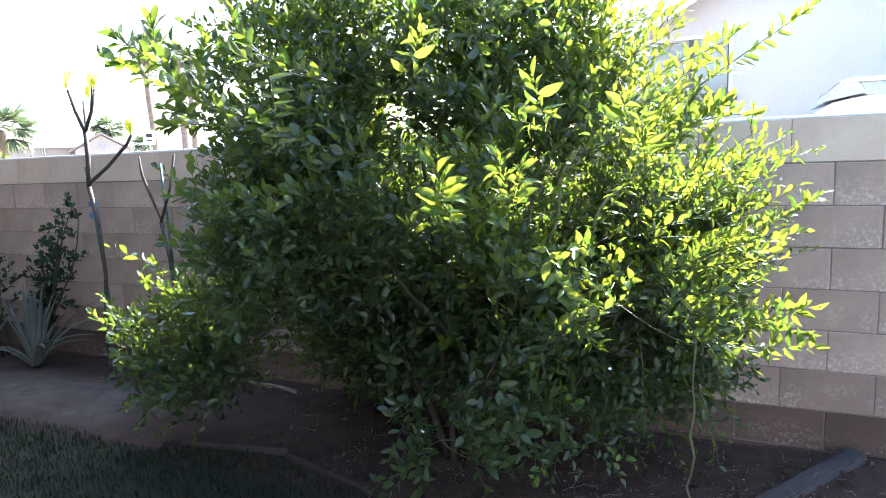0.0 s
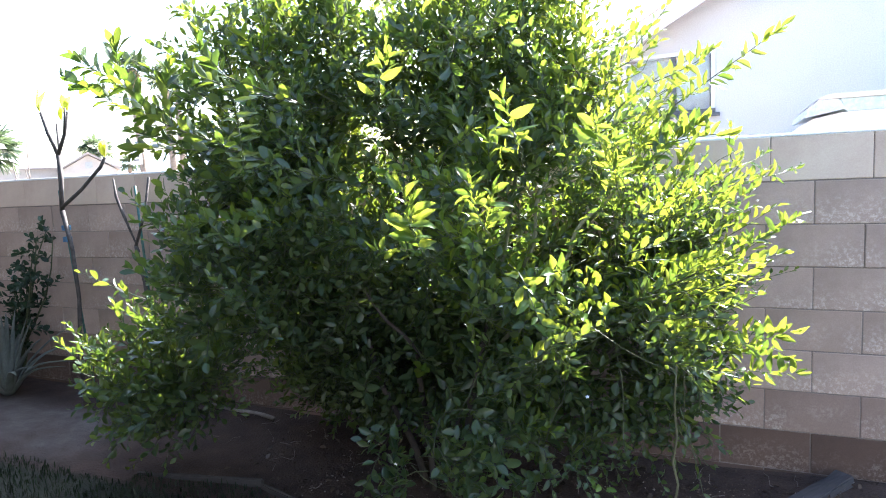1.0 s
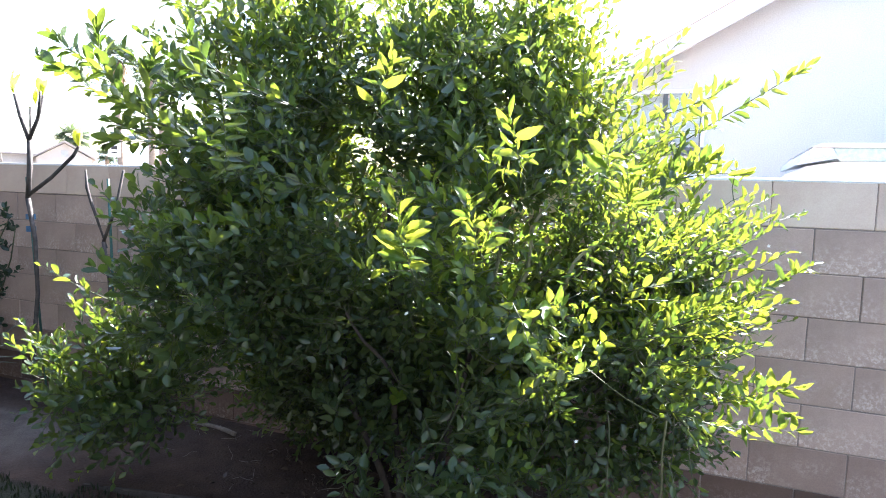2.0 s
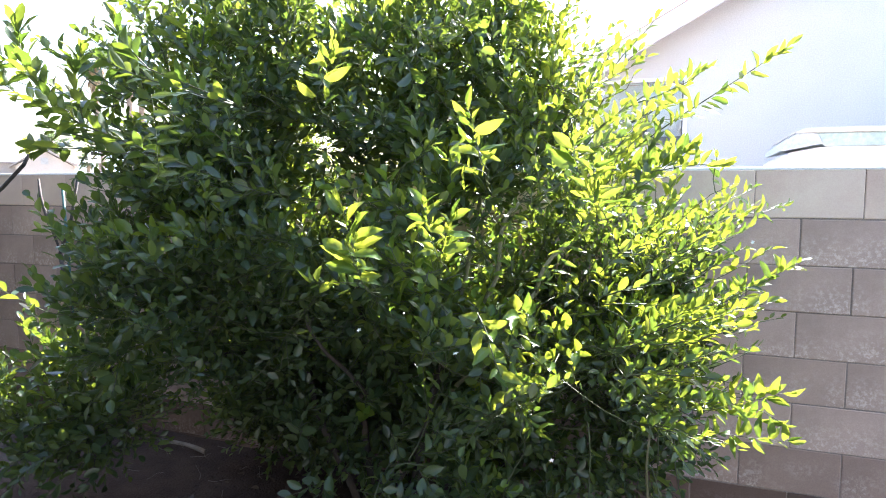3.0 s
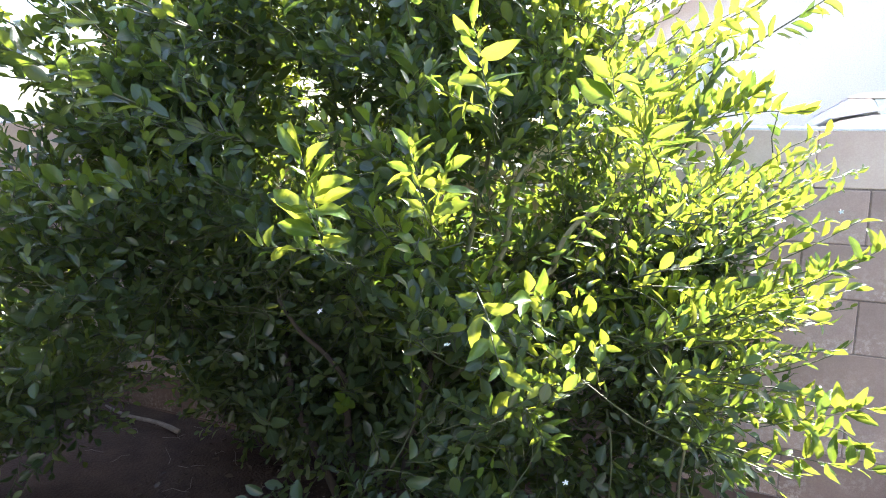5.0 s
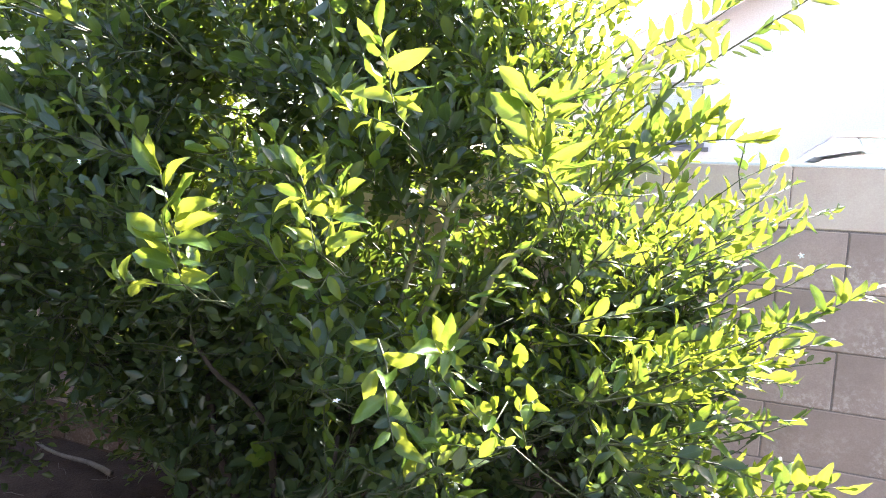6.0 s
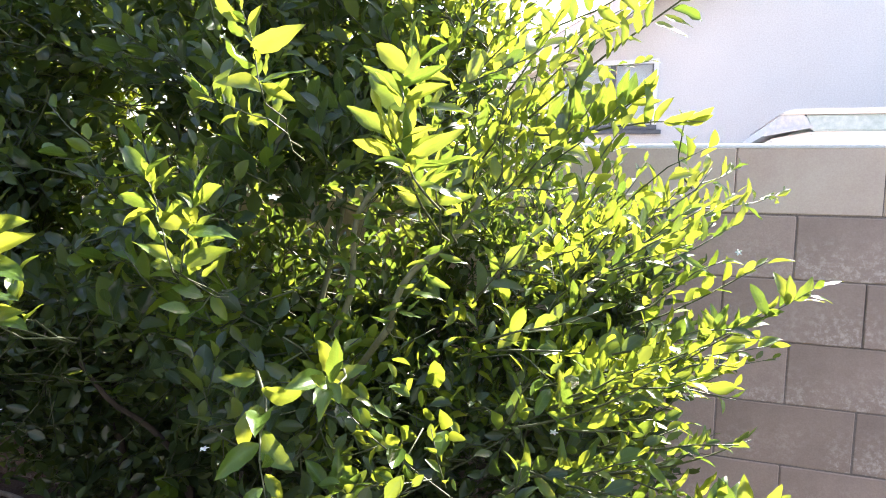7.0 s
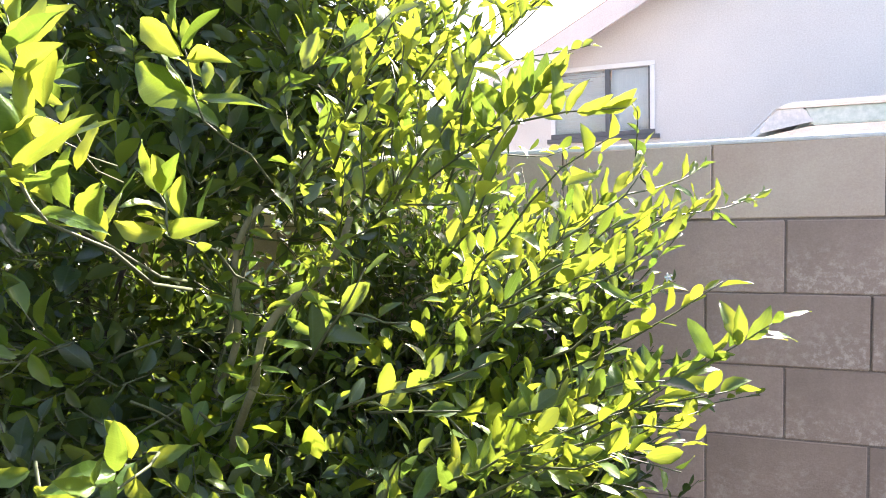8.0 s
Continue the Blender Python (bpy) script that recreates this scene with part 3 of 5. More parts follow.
def make_van():
    van = thing("van", (2.8, 6.1, 0.35), "cream camper van with pale teal band and white roof", "van")
    y0, y1 = 5.3, 7.0

    def prism(outline, ya, yb, bevel=0.0):
        bm = bmesh.new()
        n = len(outline)
        q = [bm.verts.new((x, y, z)) for y in (ya, yb) for x, z in outline]
        bm.faces.new(q[:n])
        bm.faces.new(q[:n - 1:-1])
        for i in range(n):
            bm.faces.new((q[i], q[(i + 1) % n], q[n + (i + 1) % n], q[n + i]))
        if bevel:
            bmesh.ops.bevel(bm, geom=bm.edges[:], offset=bevel, segments=2, affect="EDGES")
        bmesh.ops.translate(bm, verts=bm.verts, vec=-van.location)
        return bm

    part("body", prism([(-0.05, 0.65), (4.9, 0.65), (4.9, 1.86), (1.03, 1.86), (0.80, 1.815), (0.68, 1.52), (0.0, 1.36)], y0, y1, 0.02), M_CREAM, van)
    part("upper_band", prism([(1.03, 1.862), (4.9, 1.862), (4.9, 1.955), (0.99, 1.955)], y0 + 0.01, y1 - 0.01, 0.008), M_TEAL, van, "pale teal band under the roof")
    part("roof", prism([(0.84, 1.957), (4.95, 1.957), (4.9, 1.99), (0.92, 1.99)], y0 - 0.02, y1 + 0.02, 0.01), M_WHITE, van, "white roof")
    part("windscreen", prism([(0.785, 1.845), (0.80, 1.90), (0.86, 1.955), (0.985, 1.955), (1.025, 1.895)], y0 + 0.004, y1 - 0.004), M_BLUE, van, "blue-grey windscreen")
    part("drip_rail", prism([(0.77, 1.830), (1.03, 1.880), (1.03, 1.898), (0.77, 1.852)], y0 - 0.012, y0 + 0.002), M_BLUE, van, "blue-grey metal rail")
    for x in (0.85, 3.9):
        for y in (y0 + 0.02, y1 - 0.22):
            bm = bmesh.new()
            bmesh.ops.create_cone(bm, cap_ends=True, segments=24, radius1=0.34, radius2=0.34, depth=0.2, matrix=Matrix.Translation((x, y + 0.1, 0.69)) @ Matrix.Rotation(math.pi / 2, 4, "X"))
            bmesh.ops.bevel(bm, geom=[e for e in bm.edges if len(e.link_faces) == 2 and any(len(f.verts) > 4 for f in e.link_faces)], offset=0.03, segments=2, affect="EDGES")
            bmesh.ops.translate(bm, verts=bm.verts, vec=-van.location)
            wheel = part("wheel", bm, M_RUBBER, van)
            bm = bmesh.new()
            bmesh.ops.create_cone(bm, cap_ends=True, segments=20, radius1=0.19, radius2=0.16, depth=0.21, matrix=Matrix.Translation((x, y + 0.1, 0.69)) @ Matrix.Rotation(math.pi / 2, 4, "X"))
            bmesh.ops.translate(bm, verts=bm.verts, vec=-van.location)
            part("rim", bm, M_STEEL, wheel)


make_van()

# ---- unseen walls and slabs, added to close the yard and cut sky light ----
def slab(name, lo, hi, mat, label, category):
    bm = bmesh.new()
    box(bm, lo, hi)
    tagged(part(name, bm, mat), label, category, kind="structure")


slab("unseen_wall_west", (-6.3, -9.0, -0.1), (-6.1, WALL_Y - 0.004, 6.0), M_SKY_BLOCKER, "unseen grey wall added at the west to cut sky light", "wall")
slab("unseen_wall_south", (-6.096, -2.8, -0.1), (7.0, -2.6, 3.2), M_SKY_BLOCKER, "unseen grey wall added behind the lawn to cut sky light", "wall")
slab("unseen_lawn_slab", (-6.096, -2.596, 2.62), (-0.9, 0.6, 2.78), M_SKY_BLOCKER, "unseen flat slab added over the lawn to cut sky light", "roof")
slab("unseen_west_slab", (-6.096, 0.604, 2.62), (-3.6, 2.0, 2.78), M_SKY_BLOCKER, "unseen flat slab added to darken the block wall's west end", "roof")

# ---- the citrus tree ----
ROOT = Vector((-1.0, 2.3, 0.0))
tree = thing("citrus_tree", ROOT, "bushy backlit citrus tree with glossy leaves before the block wall", "tree")
rng = random.Random(7)

# lobes of the crown: centre, radii, number of twigs, share of young leaves
CORE_LOBES = [
    ((-1.02, 2.30, 1.72), (0.86, 0.66, 0.95), 800, 0.04),
    ((-0.92, 2.40, 2.45), (0.95, 0.75, 0.60), 450, 0.08),
    ((-0.60, 2.75, 2.05), (0.50, 0.34, 0.42), 210, 0.10),
    ((-0.80, 2.55, 1.95), (0.50, 0.45, 0.50), 240, 0.06),
    ((-0.95, 2.55, 2.05), (0.60, 0.40, 0.40), 90, 0.10),
    ((-1.30, 2.25, 1.95), (0.50, 0.40, 0.50), 110, 0.04),
    ((-1.72, 2.20, 1.95), (0.30, 0.45, 0.45), 190, 0.06),
]
EAST_LOBES = [
    ((-0.38, 2.05, 1.40), (0.48, 0.50, 0.50), 290, 0.22),
    ((-0.04, 2.20, 1.20), (0.32, 0.45, 0.42), 160, 0.40),
    ((0.00, 2.15, 0.97), (0.28, 0.35, 0.22), 75, 0.30),
    ((-0.25, 2.55, 1.78), (0.30, 0.40, 0.34), 110, 0.25),
    ((-0.18, 2.65, 1.95), (0.36, 0.32, 0.30), 170, 0.25),
    ((-0.28, 2.62, 2.15), (0.38, 0.32, 0.40), 150, 0.35),
    ((0.16, 2.82, 1.15), (0.22, 0.22, 0.36), 110, 0.0),
    ((-0.55, 2.55, 1.10), (0.75, 0.40, 0.60), 220, 0.0),
    ((-0.32, 2.02, 1.02), (0.34, 0.30, 0.28), 75, 0.10),
]
WEST_LOBES = [
    ((-1.60, 2.10, 1.22), (0.52, 0.62, 0.52), 560, 0.02),
    ((-2.30, 2.15, 0.60), (0.44, 0.40, 0.38), 400, 0.0),
    ((-1.76, 2.35, 1.98), (0.48, 0.46, 0.60), 390, 0.05),
    ((-1.82, 2.30, 1.42), (0.38, 0.42, 0.38), 210, 0.02),
    ((-1.90, 2.40, 2.45), (0.50, 0.45, 0.40), 160, 0.06),
    # hidden lobe added behind the crown to shade the low west branches
    ((-1.78, 2.72, 1.75), (0.44, 0.28, 0.45), 280, 0.02),
]
LOW_LOBES = [
    ((-0.85, 1.98, 0.82), (0.62, 0.36, 0.42), 140, 0.0),
    ((-0.40, 2.15, 0.50), (0.36, 0.28, 0.25), 55, 0.0),
    ((-1.40, 2.58, 0.85), (0.75, 0.36, 0.60), 480, 0.0),
    ((-0.40, 2.66, 0.72), (0.52, 0.30, 0.56), 360, 0.0),
    ((-1.15, 2.64, 0.85), (0.80, 0.28, 0.52), 800, 0.0),
    ((-0.12, 2.72, 0.62), (0.40, 0.24, 0.42), 190, 0.0),
    ((-0.80, 1.92, 0.50), (0.34, 0.26, 0.38), 48, 0.0),
    ((-1.55, 2.90, 0.45), (0.62, 0.16, 0.40), 260, 0.0),
]
BACK_LOBES = [
    ((-0.12, 2.80, 1.22), (0.40, 0.18, 0.40), 260, 0.0),
    ((-1.72, 2.94, 0.40), (0.52, 0.14, 0.36), 300, 0.0),
    ((-1.60, 2.80, 0.62), (0.46, 0.18, 0.30), 260, 0.0),
    ((-0.90, 2.78, 1.88), (0.40, 0.22, 0.26), 150, 0.06),
    ((0.06, 2.84, 0.72), (0.30, 0.16, 0.42), 190, 0.0),
]
LOBES = CORE_LOBES + EAST_LOBES + WEST_LOBES + LOW_LOBES + BACK_LOBES


def crown_front(x, z):
    """How far the crown's body comes forward: it bulges towards the lawn at the low west side and leans back higher up."""
    west = min(1.0, max(0.0, (-1.12 - x) / 0.22)) * min(1.0, max(0.0, (1.80 - z) / 0.30))
    return 1.82 + 0.60 * max(0.0, z - 1.60) - 0.38 * west


def clear(p):
    """Keeps the crown off the wall, the ground and the way past it."""
    if p.y > WALL_Y - 0.06 and p.z < TOP + 0.05:
        return False
    if p.z < 0.06 or p.y > 3.5:
        return False
    if p.y < crown_front(p.x, p.z) + 0.09 * noise.noise(p * 3.1):
        return False
    # an open hollow under the crown between the stool and the low west branches
    if ((p.x + 1.66) / 0.44) ** 2 + ((p.y - 2.00) / 0.66) ** 2 + ((p.z - 0.36) / 0.42) ** 2 < 1 + 0.25 * noise.noise(p * 5.0):
        return False
    # open places between the shoots of the east side, one behind its slim stems and one low down
    if ((p.x + 0.30) / 0.24) ** 2 + ((p.y - 2.08) / 0.42) ** 2 + ((p.z - 1.36) / 0.17) ** 2 < 1 + 0.4 * noise.noise(p * 6.0):
        return False
    if ((p.x + 0.04) / 0.24) ** 2 + ((p.y - 2.02) / 0.44) ** 2 + ((p.z - 0.68) / 0.24) ** 2 < 1 + 0.4 * noise.noise(p * 6.0):
        return False
    # a dark hollow low in the front of the crown, between the hanging outer branches
    if ((p.x + 1.02) / 0.54) ** 2 + ((p.y - 1.74) / 0.44) ** 2 + ((p.z - 0.86) / 0.36) ** 2 < 1 and noise.noise(p * 4.0) < 0.35:
        return False
    return True


def inside(p, skip, shrink):
    for i, (c, r, _, _) in enumerate(LOBES):
        if i != skip and sum(((a - b) / (s * shrink)) ** 2 for a, b, s in zip(p, c, r)) < 1:
            return True
    return False


CORES = (16, 17, 22, 25, 26)  # lobes that are filled to the middle
old_rows, young_rows, twig_runs, twig_starts = [], [], [], []
PER = 9  # twigs on one spray


def spray(inner, outer, young, size):
    """A small branch with twigs all round it, each with its leaves."""
    d = (outer - inner).normalized()
    ref = Vector((0, 0, 1)) if abs(d.z) < 0.9 else Vector((1, 0, 0))
    s = d.cross(ref).normalized()
    u = s.cross(d)
    turn = rng.uniform(0, 6.28)
    stem = bowed(inner, outer, 6, 0.02, rng)
    grown = 0
    for k in range(PER):
        t = 0.30 + 0.70 * k / (PER - 1)
        turn += 2.4 + rng.uniform(-0.5, 0.5)
        out = s * math.cos(turn) + u * math.sin(turn)
        foot = inner.lerp(outer, t)
        last = k == PER - 1
        way = (d * (1.6 if last else 0.75) + out * (0.15 if last else 0.75) + Vector((0, 0, 0.28))).normalized()
        if foot.z < 0.6:
            way.z -= 0.3
        ln = rng.uniform(0.09, 0.19) * (1.35 if last else 1.0)
        tip = foot + way * ln
        if not clear(tip) or not clear(foot):
            continue
        rows = shoot_leaves(foot, tip, max(5, int(ln / 0.019)), size * rng.uniform(0.85, 1.15), rng)
        (young_rows if young or (last and rng.random() < 0.10) else old_rows).extend(q for q in rows if clear(q[0] + q[1] * q[3]))
        twig_runs.append(([foot, foot.lerp(tip, 0.5) + Vector((0, 0, -0.01)), tip], [0.0018, 0.0014, 0.0008]))
        grown += 1
    if grown > 4 and clear(inner):
        twig_runs.append((stem, [0.0026, 0.0024, 0.0022, 0.0020, 0.0018, 0.0015]))
        twig_starts.append((inner, d))


for k, (c, r, count, young) in enumerate(LOBES):
    made, tries, ends, want = 0, 0, [], max(4, round(count / PER * 1.08))
    gap = 0.62 * math.sqrt(4 * math.pi * (r[0] * r[1] + r[1] * r[2] + r[0] * r[2]) / 3 / want)
    while made < want and tries < want * 14:
        tries += 1
        u = Vector((rng.gauss(0, 1), rng.gauss(0, 1), rng.gauss(0, 1))).normalized()
        depth = rng.uniform(0.72, 1.0) if k not in CORES or rng.random() < 0.8 else rng.uniform(0.3, 0.72)
        p = Vector(c) + Vector([a * b for a, b in zip(u, r)]) * depth
        if not clear(p) or any((p - q).length < gap * (1 if tries < want * 9 else 0.6) for q in ends) or (inside(p, k, 0.7) and rng.random() < 0.6):
            continue
        ends.append(p)
        made += 1
        # the high east side of the crown is thin, and lets the sun through to the shoots below it
        east, high = p.x - 0.23 * (p.y - 1.5), p.z - 0.83 * (p.y - 1.5)
        least = 1.15 - 0.60 * min(1.0, max(0.0, (east + 0.58) / 0.28)) - 0.18 * min(1.0, max(0.0, (east + 0.12) / 0.22))
        thin = min(1.0, max(0.0, (east + 0.80) / 0.16)) * min(1.0, max(0.0, (high - least + 0.05) / 0.12))
        if rng.random() < thin * ((0.93 if east < -0.22 else 0.80) if p.y > crown_front(p.x, p.z) + 0.24 else 0.52):
            continue
        way = (u * 0.8 + Vector((0, 0, 0.30)) + Vector((rng.uniform(-1, 1), rng.uniform(-1, 1), rng.uniform(-0.6, 0.6))) * 0.35).normalized()
        spray(p - way * rng.uniform(0.22, 0.36), p, rng.random() < young * 1.25, rng.uniform(0.047, 0.069) * (0.84 if p.x > -0.35 else 1.0))

# shoots that stand out of the crown: foot, tip, leaves, leaf length, kind (0 old leaves, 1 young in a spiral, 2 young in two ranks)
HIGH_SHOOTS = [
    ((0.02, 2.35, 1.60), (0.24, 2.18, 1.70), 24, 0.070, 2),
    ((-0.05, 2.25, 1.64), (0.34, 2.15, 1.64), 20, 0.064, 2),
    ((0.00, 2.25, 1.66), (0.50, 2.05, 1.98), 34, 0.056, 2),
    ((-0.10, 2.30, 1.75), (0.28, 2.20, 1.95), 22, 0.058, 2),
    ((0.12, 2.02, 1.30), (0.41, 2.11, 1.47), 15, 0.052, 2),
    ((0.10, 2.30, 1.40), (0.60, 2.96, 1.515), 30, 0.066, 2),
    ((0.22, 2.46, 1.43), (0.46, 2.80, 1.585), 14, 0.062, 2),
    ((0.12, 2.10, 1.36), (0.36, 2.22, 1.56), 14, 0.054, 2),
    ((0.34, 2.90, 1.52), (0.30, 2.75, 1.72), 8, 0.050, 1),
]
LOW_SHOOTS = [
    ((0.20, 2.00, 1.19), (0.415, 2.075, 1.22), 11, 0.052, 2),
    ((0.05, 1.95, 1.02), (0.36, 2.00, 1.10), 14, 0.056, 2),
    ((0.02, 1.95, 1.10), (0.30, 1.92, 1.24), 14, 0.058, 2),
    ((0.10, 2.10, 1.05), (0.33, 2.02, 1.20), 16, 0.048, 1),
    ((0.10, 2.15, 0.94), (0.52, 2.06, 0.89), 28, 0.058, 2),
    ((0.12, 2.15, 0.96), (0.48, 2.05, 0.99), 22, 0.056, 2),
    ((0.08, 2.00, 1.12), (0.46, 2.07, 1.33), 18, 0.056, 2),
]
HANGING_SHOOTS = [
    ((-0.25, 1.85, 1.20), (-0.14, 1.66, 1.24), 10, 0.072, 1),
    ((-0.32, 1.75, 1.22), (-0.20, 1.60, 1.08), 10, 0.077, 1),
    ((0.15, 2.35, 0.90), (0.13, 2.32, 0.45), 10, 0.054, 0),
    ((0.16, 2.36, 0.84), (0.25, 2.34, 0.46), 12, 0.060, 0),
    ((0.13, 2.37, 0.58), (0.22, 2.34, 0.24), 9, 0.060, 0),
    ((-0.10, 2.30, 0.80), (-0.06, 2.22, 0.42), 10, 0.062, 0),
]
WEST_SHOOTS = [
    ((-2.30, 2.30, 1.93), (-3.06, 2.28, 2.16), 17, 0.072, 0),
    ((-2.50, 2.20, 0.95), (-3.12, 2.26, 1.09), 12, 0.072, 0),
    ((-2.50, 2.18, 0.80), (-3.14, 2.26, 0.68), 11, 0.078, 0),
]
# branches that arch forward and outward from the crown's west face
ARCHING = [
    [(-1.36, 1.95, 1.60), (-1.46, 1.60, 1.72), (-1.60, 1.58, 1.77), (-1.69, 1.56, 1.82), (-1.76, 1.54, 1.93), (-1.785, 1.52, 2.01), (-1.77, 1.50, 2.095)],
    [(-1.69, 1.57, 1.815), (-1.868, 1.57, 1.876), (-1.967, 1.56, 1.935), (-2.116, 1.54, 2.00)],
    [(-1.76, 1.55, 1.925), (-1.95, 1.57, 2.01), (-2.08, 1.56, 2.08)],
    [(-1.60, 1.58, 1.79), (-1.63, 1.58, 1.906), (-1.562, 1.56, 2.015)],
    [(-1.40, 1.75, 1.67), (-1.663, 1.58, 1.698), (-1.816, 1.56, 1.695)],
    [(-1.25, 1.95, 1.85), (-1.39, 1.62, 1.915), (-1.50, 1.58, 1.966)],
    [(-1.25, 1.95, 1.85), (-1.36, 1.62, 1.94), (-1.427, 1.58, 2.026), (-1.44, 1.57, 2.10)],
]
arch = random.Random(23)
for k, line in enumerate(ARCHING):
    for a, b in zip(line, line[1:]):
        ln = (Vector(b) - Vector(a)).length
        old_rows.extend(shoot_leaves(a, b, max(2, round(ln / (0.0135 if a[1] < 1.7 else 0.03))), 0.074 if k else 0.080, arch, 1.05))
    old_rows.extend(shoot_leaves(line[-2], line[-1], 3, 0.060, arch, 0.4))
    n = len(line)
    twig_runs.append((line, [0.0042 - 0.0032 * i / (n - 1) if k == 0 else 0.0028 - 0.0018 * i / (n - 1) for i in range(n)]))
side = random.Random(19)
for _ in range(9):
    foot = Vector((side.uniform(-2.15, -1.75), side.uniform(2.05, 2.30), side.uniform(1.50, 2.15)))
    tip = foot + Vector((-side.uniform(0.16, 0.52), -side.uniform(0.02, 0.14), side.uniform(-0.05, 0.42)))
    if tip.z < 1.8:
        tip.x = max(tip.x, -2.26)
    WEST_SHOOTS.append((foot, tip, side.randint(11, 20), side.uniform(0.060, 0.082), 0))
SHOOTS = HIGH_SHOOTS + LOW_SHOOTS + HANGING_SHOOTS + WEST_SHOOTS
for a, b, n, size, young in SHOOTS:
    if not young:
        old_rows.extend(shoot_leaves(a, b, n, size, rng, 0.95))
        twig_runs.append((bowed(a, b, 6, 0.012, rng), [0.0034, 0.003, 0.0027, 0.0023, 0.0019, 0.001]))

# slim outer shoots towards the open end, leaves in two ranks
made = 0
while made < 80:
    c, r, _, _ = EAST_LOBES[rng.choice((0, 0, 1, 1, 1, 2, 3))]
    u = Vector((rng.uniform(-0.3, 1.0), rng.uniform(-1.0, 0.35), rng.uniform(-0.5, 0.9))).normalized()
    p = Vector(c) + Vector([s * t for s, t in zip(u, r)]) * 0.85
    way = (u * 0.6 + Vector((0.45, -0.15, 0.45)) + Vector((rng.uniform(-1, 1), rng.uniform(-1, 1), rng.uniform(-1, 1))) * 0.35).normalized()
    ln = rng.uniform(0.14, 0.30)
    tip = p + way * ln
    if not clear(tip) or not clear(p) or tip.x > 0.5:
        continue
    made += 1
    (young_rows if rng.random() < 0.6 else old_rows).extend(q for q in shoot_leaves(p, tip, int(ln / 0.021), rng.uniform(0.040, 0.056), rng, 0.85) if clear(q[0] + q[1] * q[3]))
    twig_runs.append((bowed(p, tip, 5, 0.01, rng), [0.0022, 0.0019, 0.0016, 0.0013, 0.0008]))

# limbs: crooked, from the stool at the foot to the lobes
BOUGHS = [
    ((-1.02, 2.46, 0.0), (-1.06, 2.44, 0.95), 0.017, 0.013),
    ((-0.94, 2.44, 0.0), (-0.62, 2.38, 1.00), 0.018, 0.014),
    ((-1.06, 2.48, 0.0), (-1.34, 2.46, 0.86), 0.018, 0.013),
    ((-1.06, 2.44, 0.95), (-1.38, 2.75, 2.20), 0.011, 0.006),
    ((-1.06, 2.44, 0.95), (-0.86, 2.78, 2.15), 0.010, 0.005),
    ((-0.62, 2.38, 1.00), (-0.55, 2.72, 2.05), 0.010, 0.005),
    ((-0.62, 2.30, 0.90), (-0.46, 2.25, 1.16), 0.010, 0.008),
    ((-0.46, 2.25, 1.16), (-0.33, 2.24, 1.52), 0.008, 0.006),
    ((-0.60, 2.28, 0.80), (-0.22, 2.05, 1.24), 0.009, 0.007),
    ((-0.22, 2.05, 1.24), (-0.04, 2.05, 1.50), 0.007, 0.005),
]
BOUGHS += [
    ((-1.34, 2.46, 0.86), (-2.02, 2.25, 1.70), 0.014, 0.007),
    ((-1.34, 2.46, 0.86), (-2.25, 2.22, 0.74), 0.013, 0.005),
    ((-0.92, 2.40, 0.12), (-0.58, 2.06, 0.88), 0.009, 0.005),
    ((-0.98, 2.34, 0.72), (-1.15, 2.16, 1.04), 0.009, 0.006),
    ((-0.84, 2.50, 0.10), (0.06, 2.62, 0.95), 0.012, 0.006),
]
sucker = [(0.135, 2.42, -0.01), (0.105, 2.43, 0.03), (0.085, 2.44, 0.09), (0.105, 2.43, 0.16), (0.118, 2.42, 0.24), (0.100, 2.40, 0.34), (0.118, 2.38, 0.46), (0.112, 2.35, 0.60), (0.130, 2.28, 0.82)]
part("limb", tubes_mesh("limb", [(sucker, [0.0075, 0.0065, 0.006, 0.0055, 0.005, 0.005, 0.0045, 0.004, 0.004])], M_STEM, 8), None, tree, "slim pale crooked stem").matrix_parent_inverse = Matrix.Translation(-ROOT)
limb_points = []
for i, (a, b, ra, rb) in enumerate(BOUGHS):
    pts = bowed(a, b, 9, 0.05 if ra > 0.018 else 0.022, rng)
    limb_points += pts
    bark = M_STEM if ra <= 0.010 and a[0] > -0.65 else M_BARK
    me = tubes_mesh("limb", [(pts, [ra + (rb - ra) * j / 8 for j in range(9)])], bark, 9)
    part("trunk" if i < 3 else "limb", me, bark, tree).matrix_parent_inverse = Matrix.Translation(-ROOT)
for p, way in twig_starts[::2]:
    near = min(limb_points, key=lambda q: (q - p).length_squared + (0.2 if q.z > p.z + 0.1 else 0))
    if (near - p).length < 0.38 and p.y > 2.2:
        twig_runs.append((bowed(p, near, 5, 0.015, rng), [0.0015, 0.0018, 0.0021, 0.0025, 0.003]))

# gaps in the crown through which the sun falls on the bright shoots: their place across and up, half widths, and where they begin
GAPS = [(-0.60, 1.42, 0.12, 0.16, 1.66), (-0.44, 1.31, 0.13, 0.16, 1.80), (-0.40, 1.49, 0.13, 0.15, 1.88), (-0.67, 1.86, 0.07, 0.08, 1.66), (0.06, 1.57, 0.12, 0.12, 1.62), (-0.29, 0.58, 0.12, 0.12, 1.98)]


def in_gap(p):
    east, high = p.x - 0.231 * (p.y - 1.5), p.z - 0.831 * (p.y - 1.5)
    return any(p.y > y0 and ((east - e) / rx) ** 2 + ((high - h) / rz) ** 2 < 1 for e, h, rx, rz, y0 in GAPS)


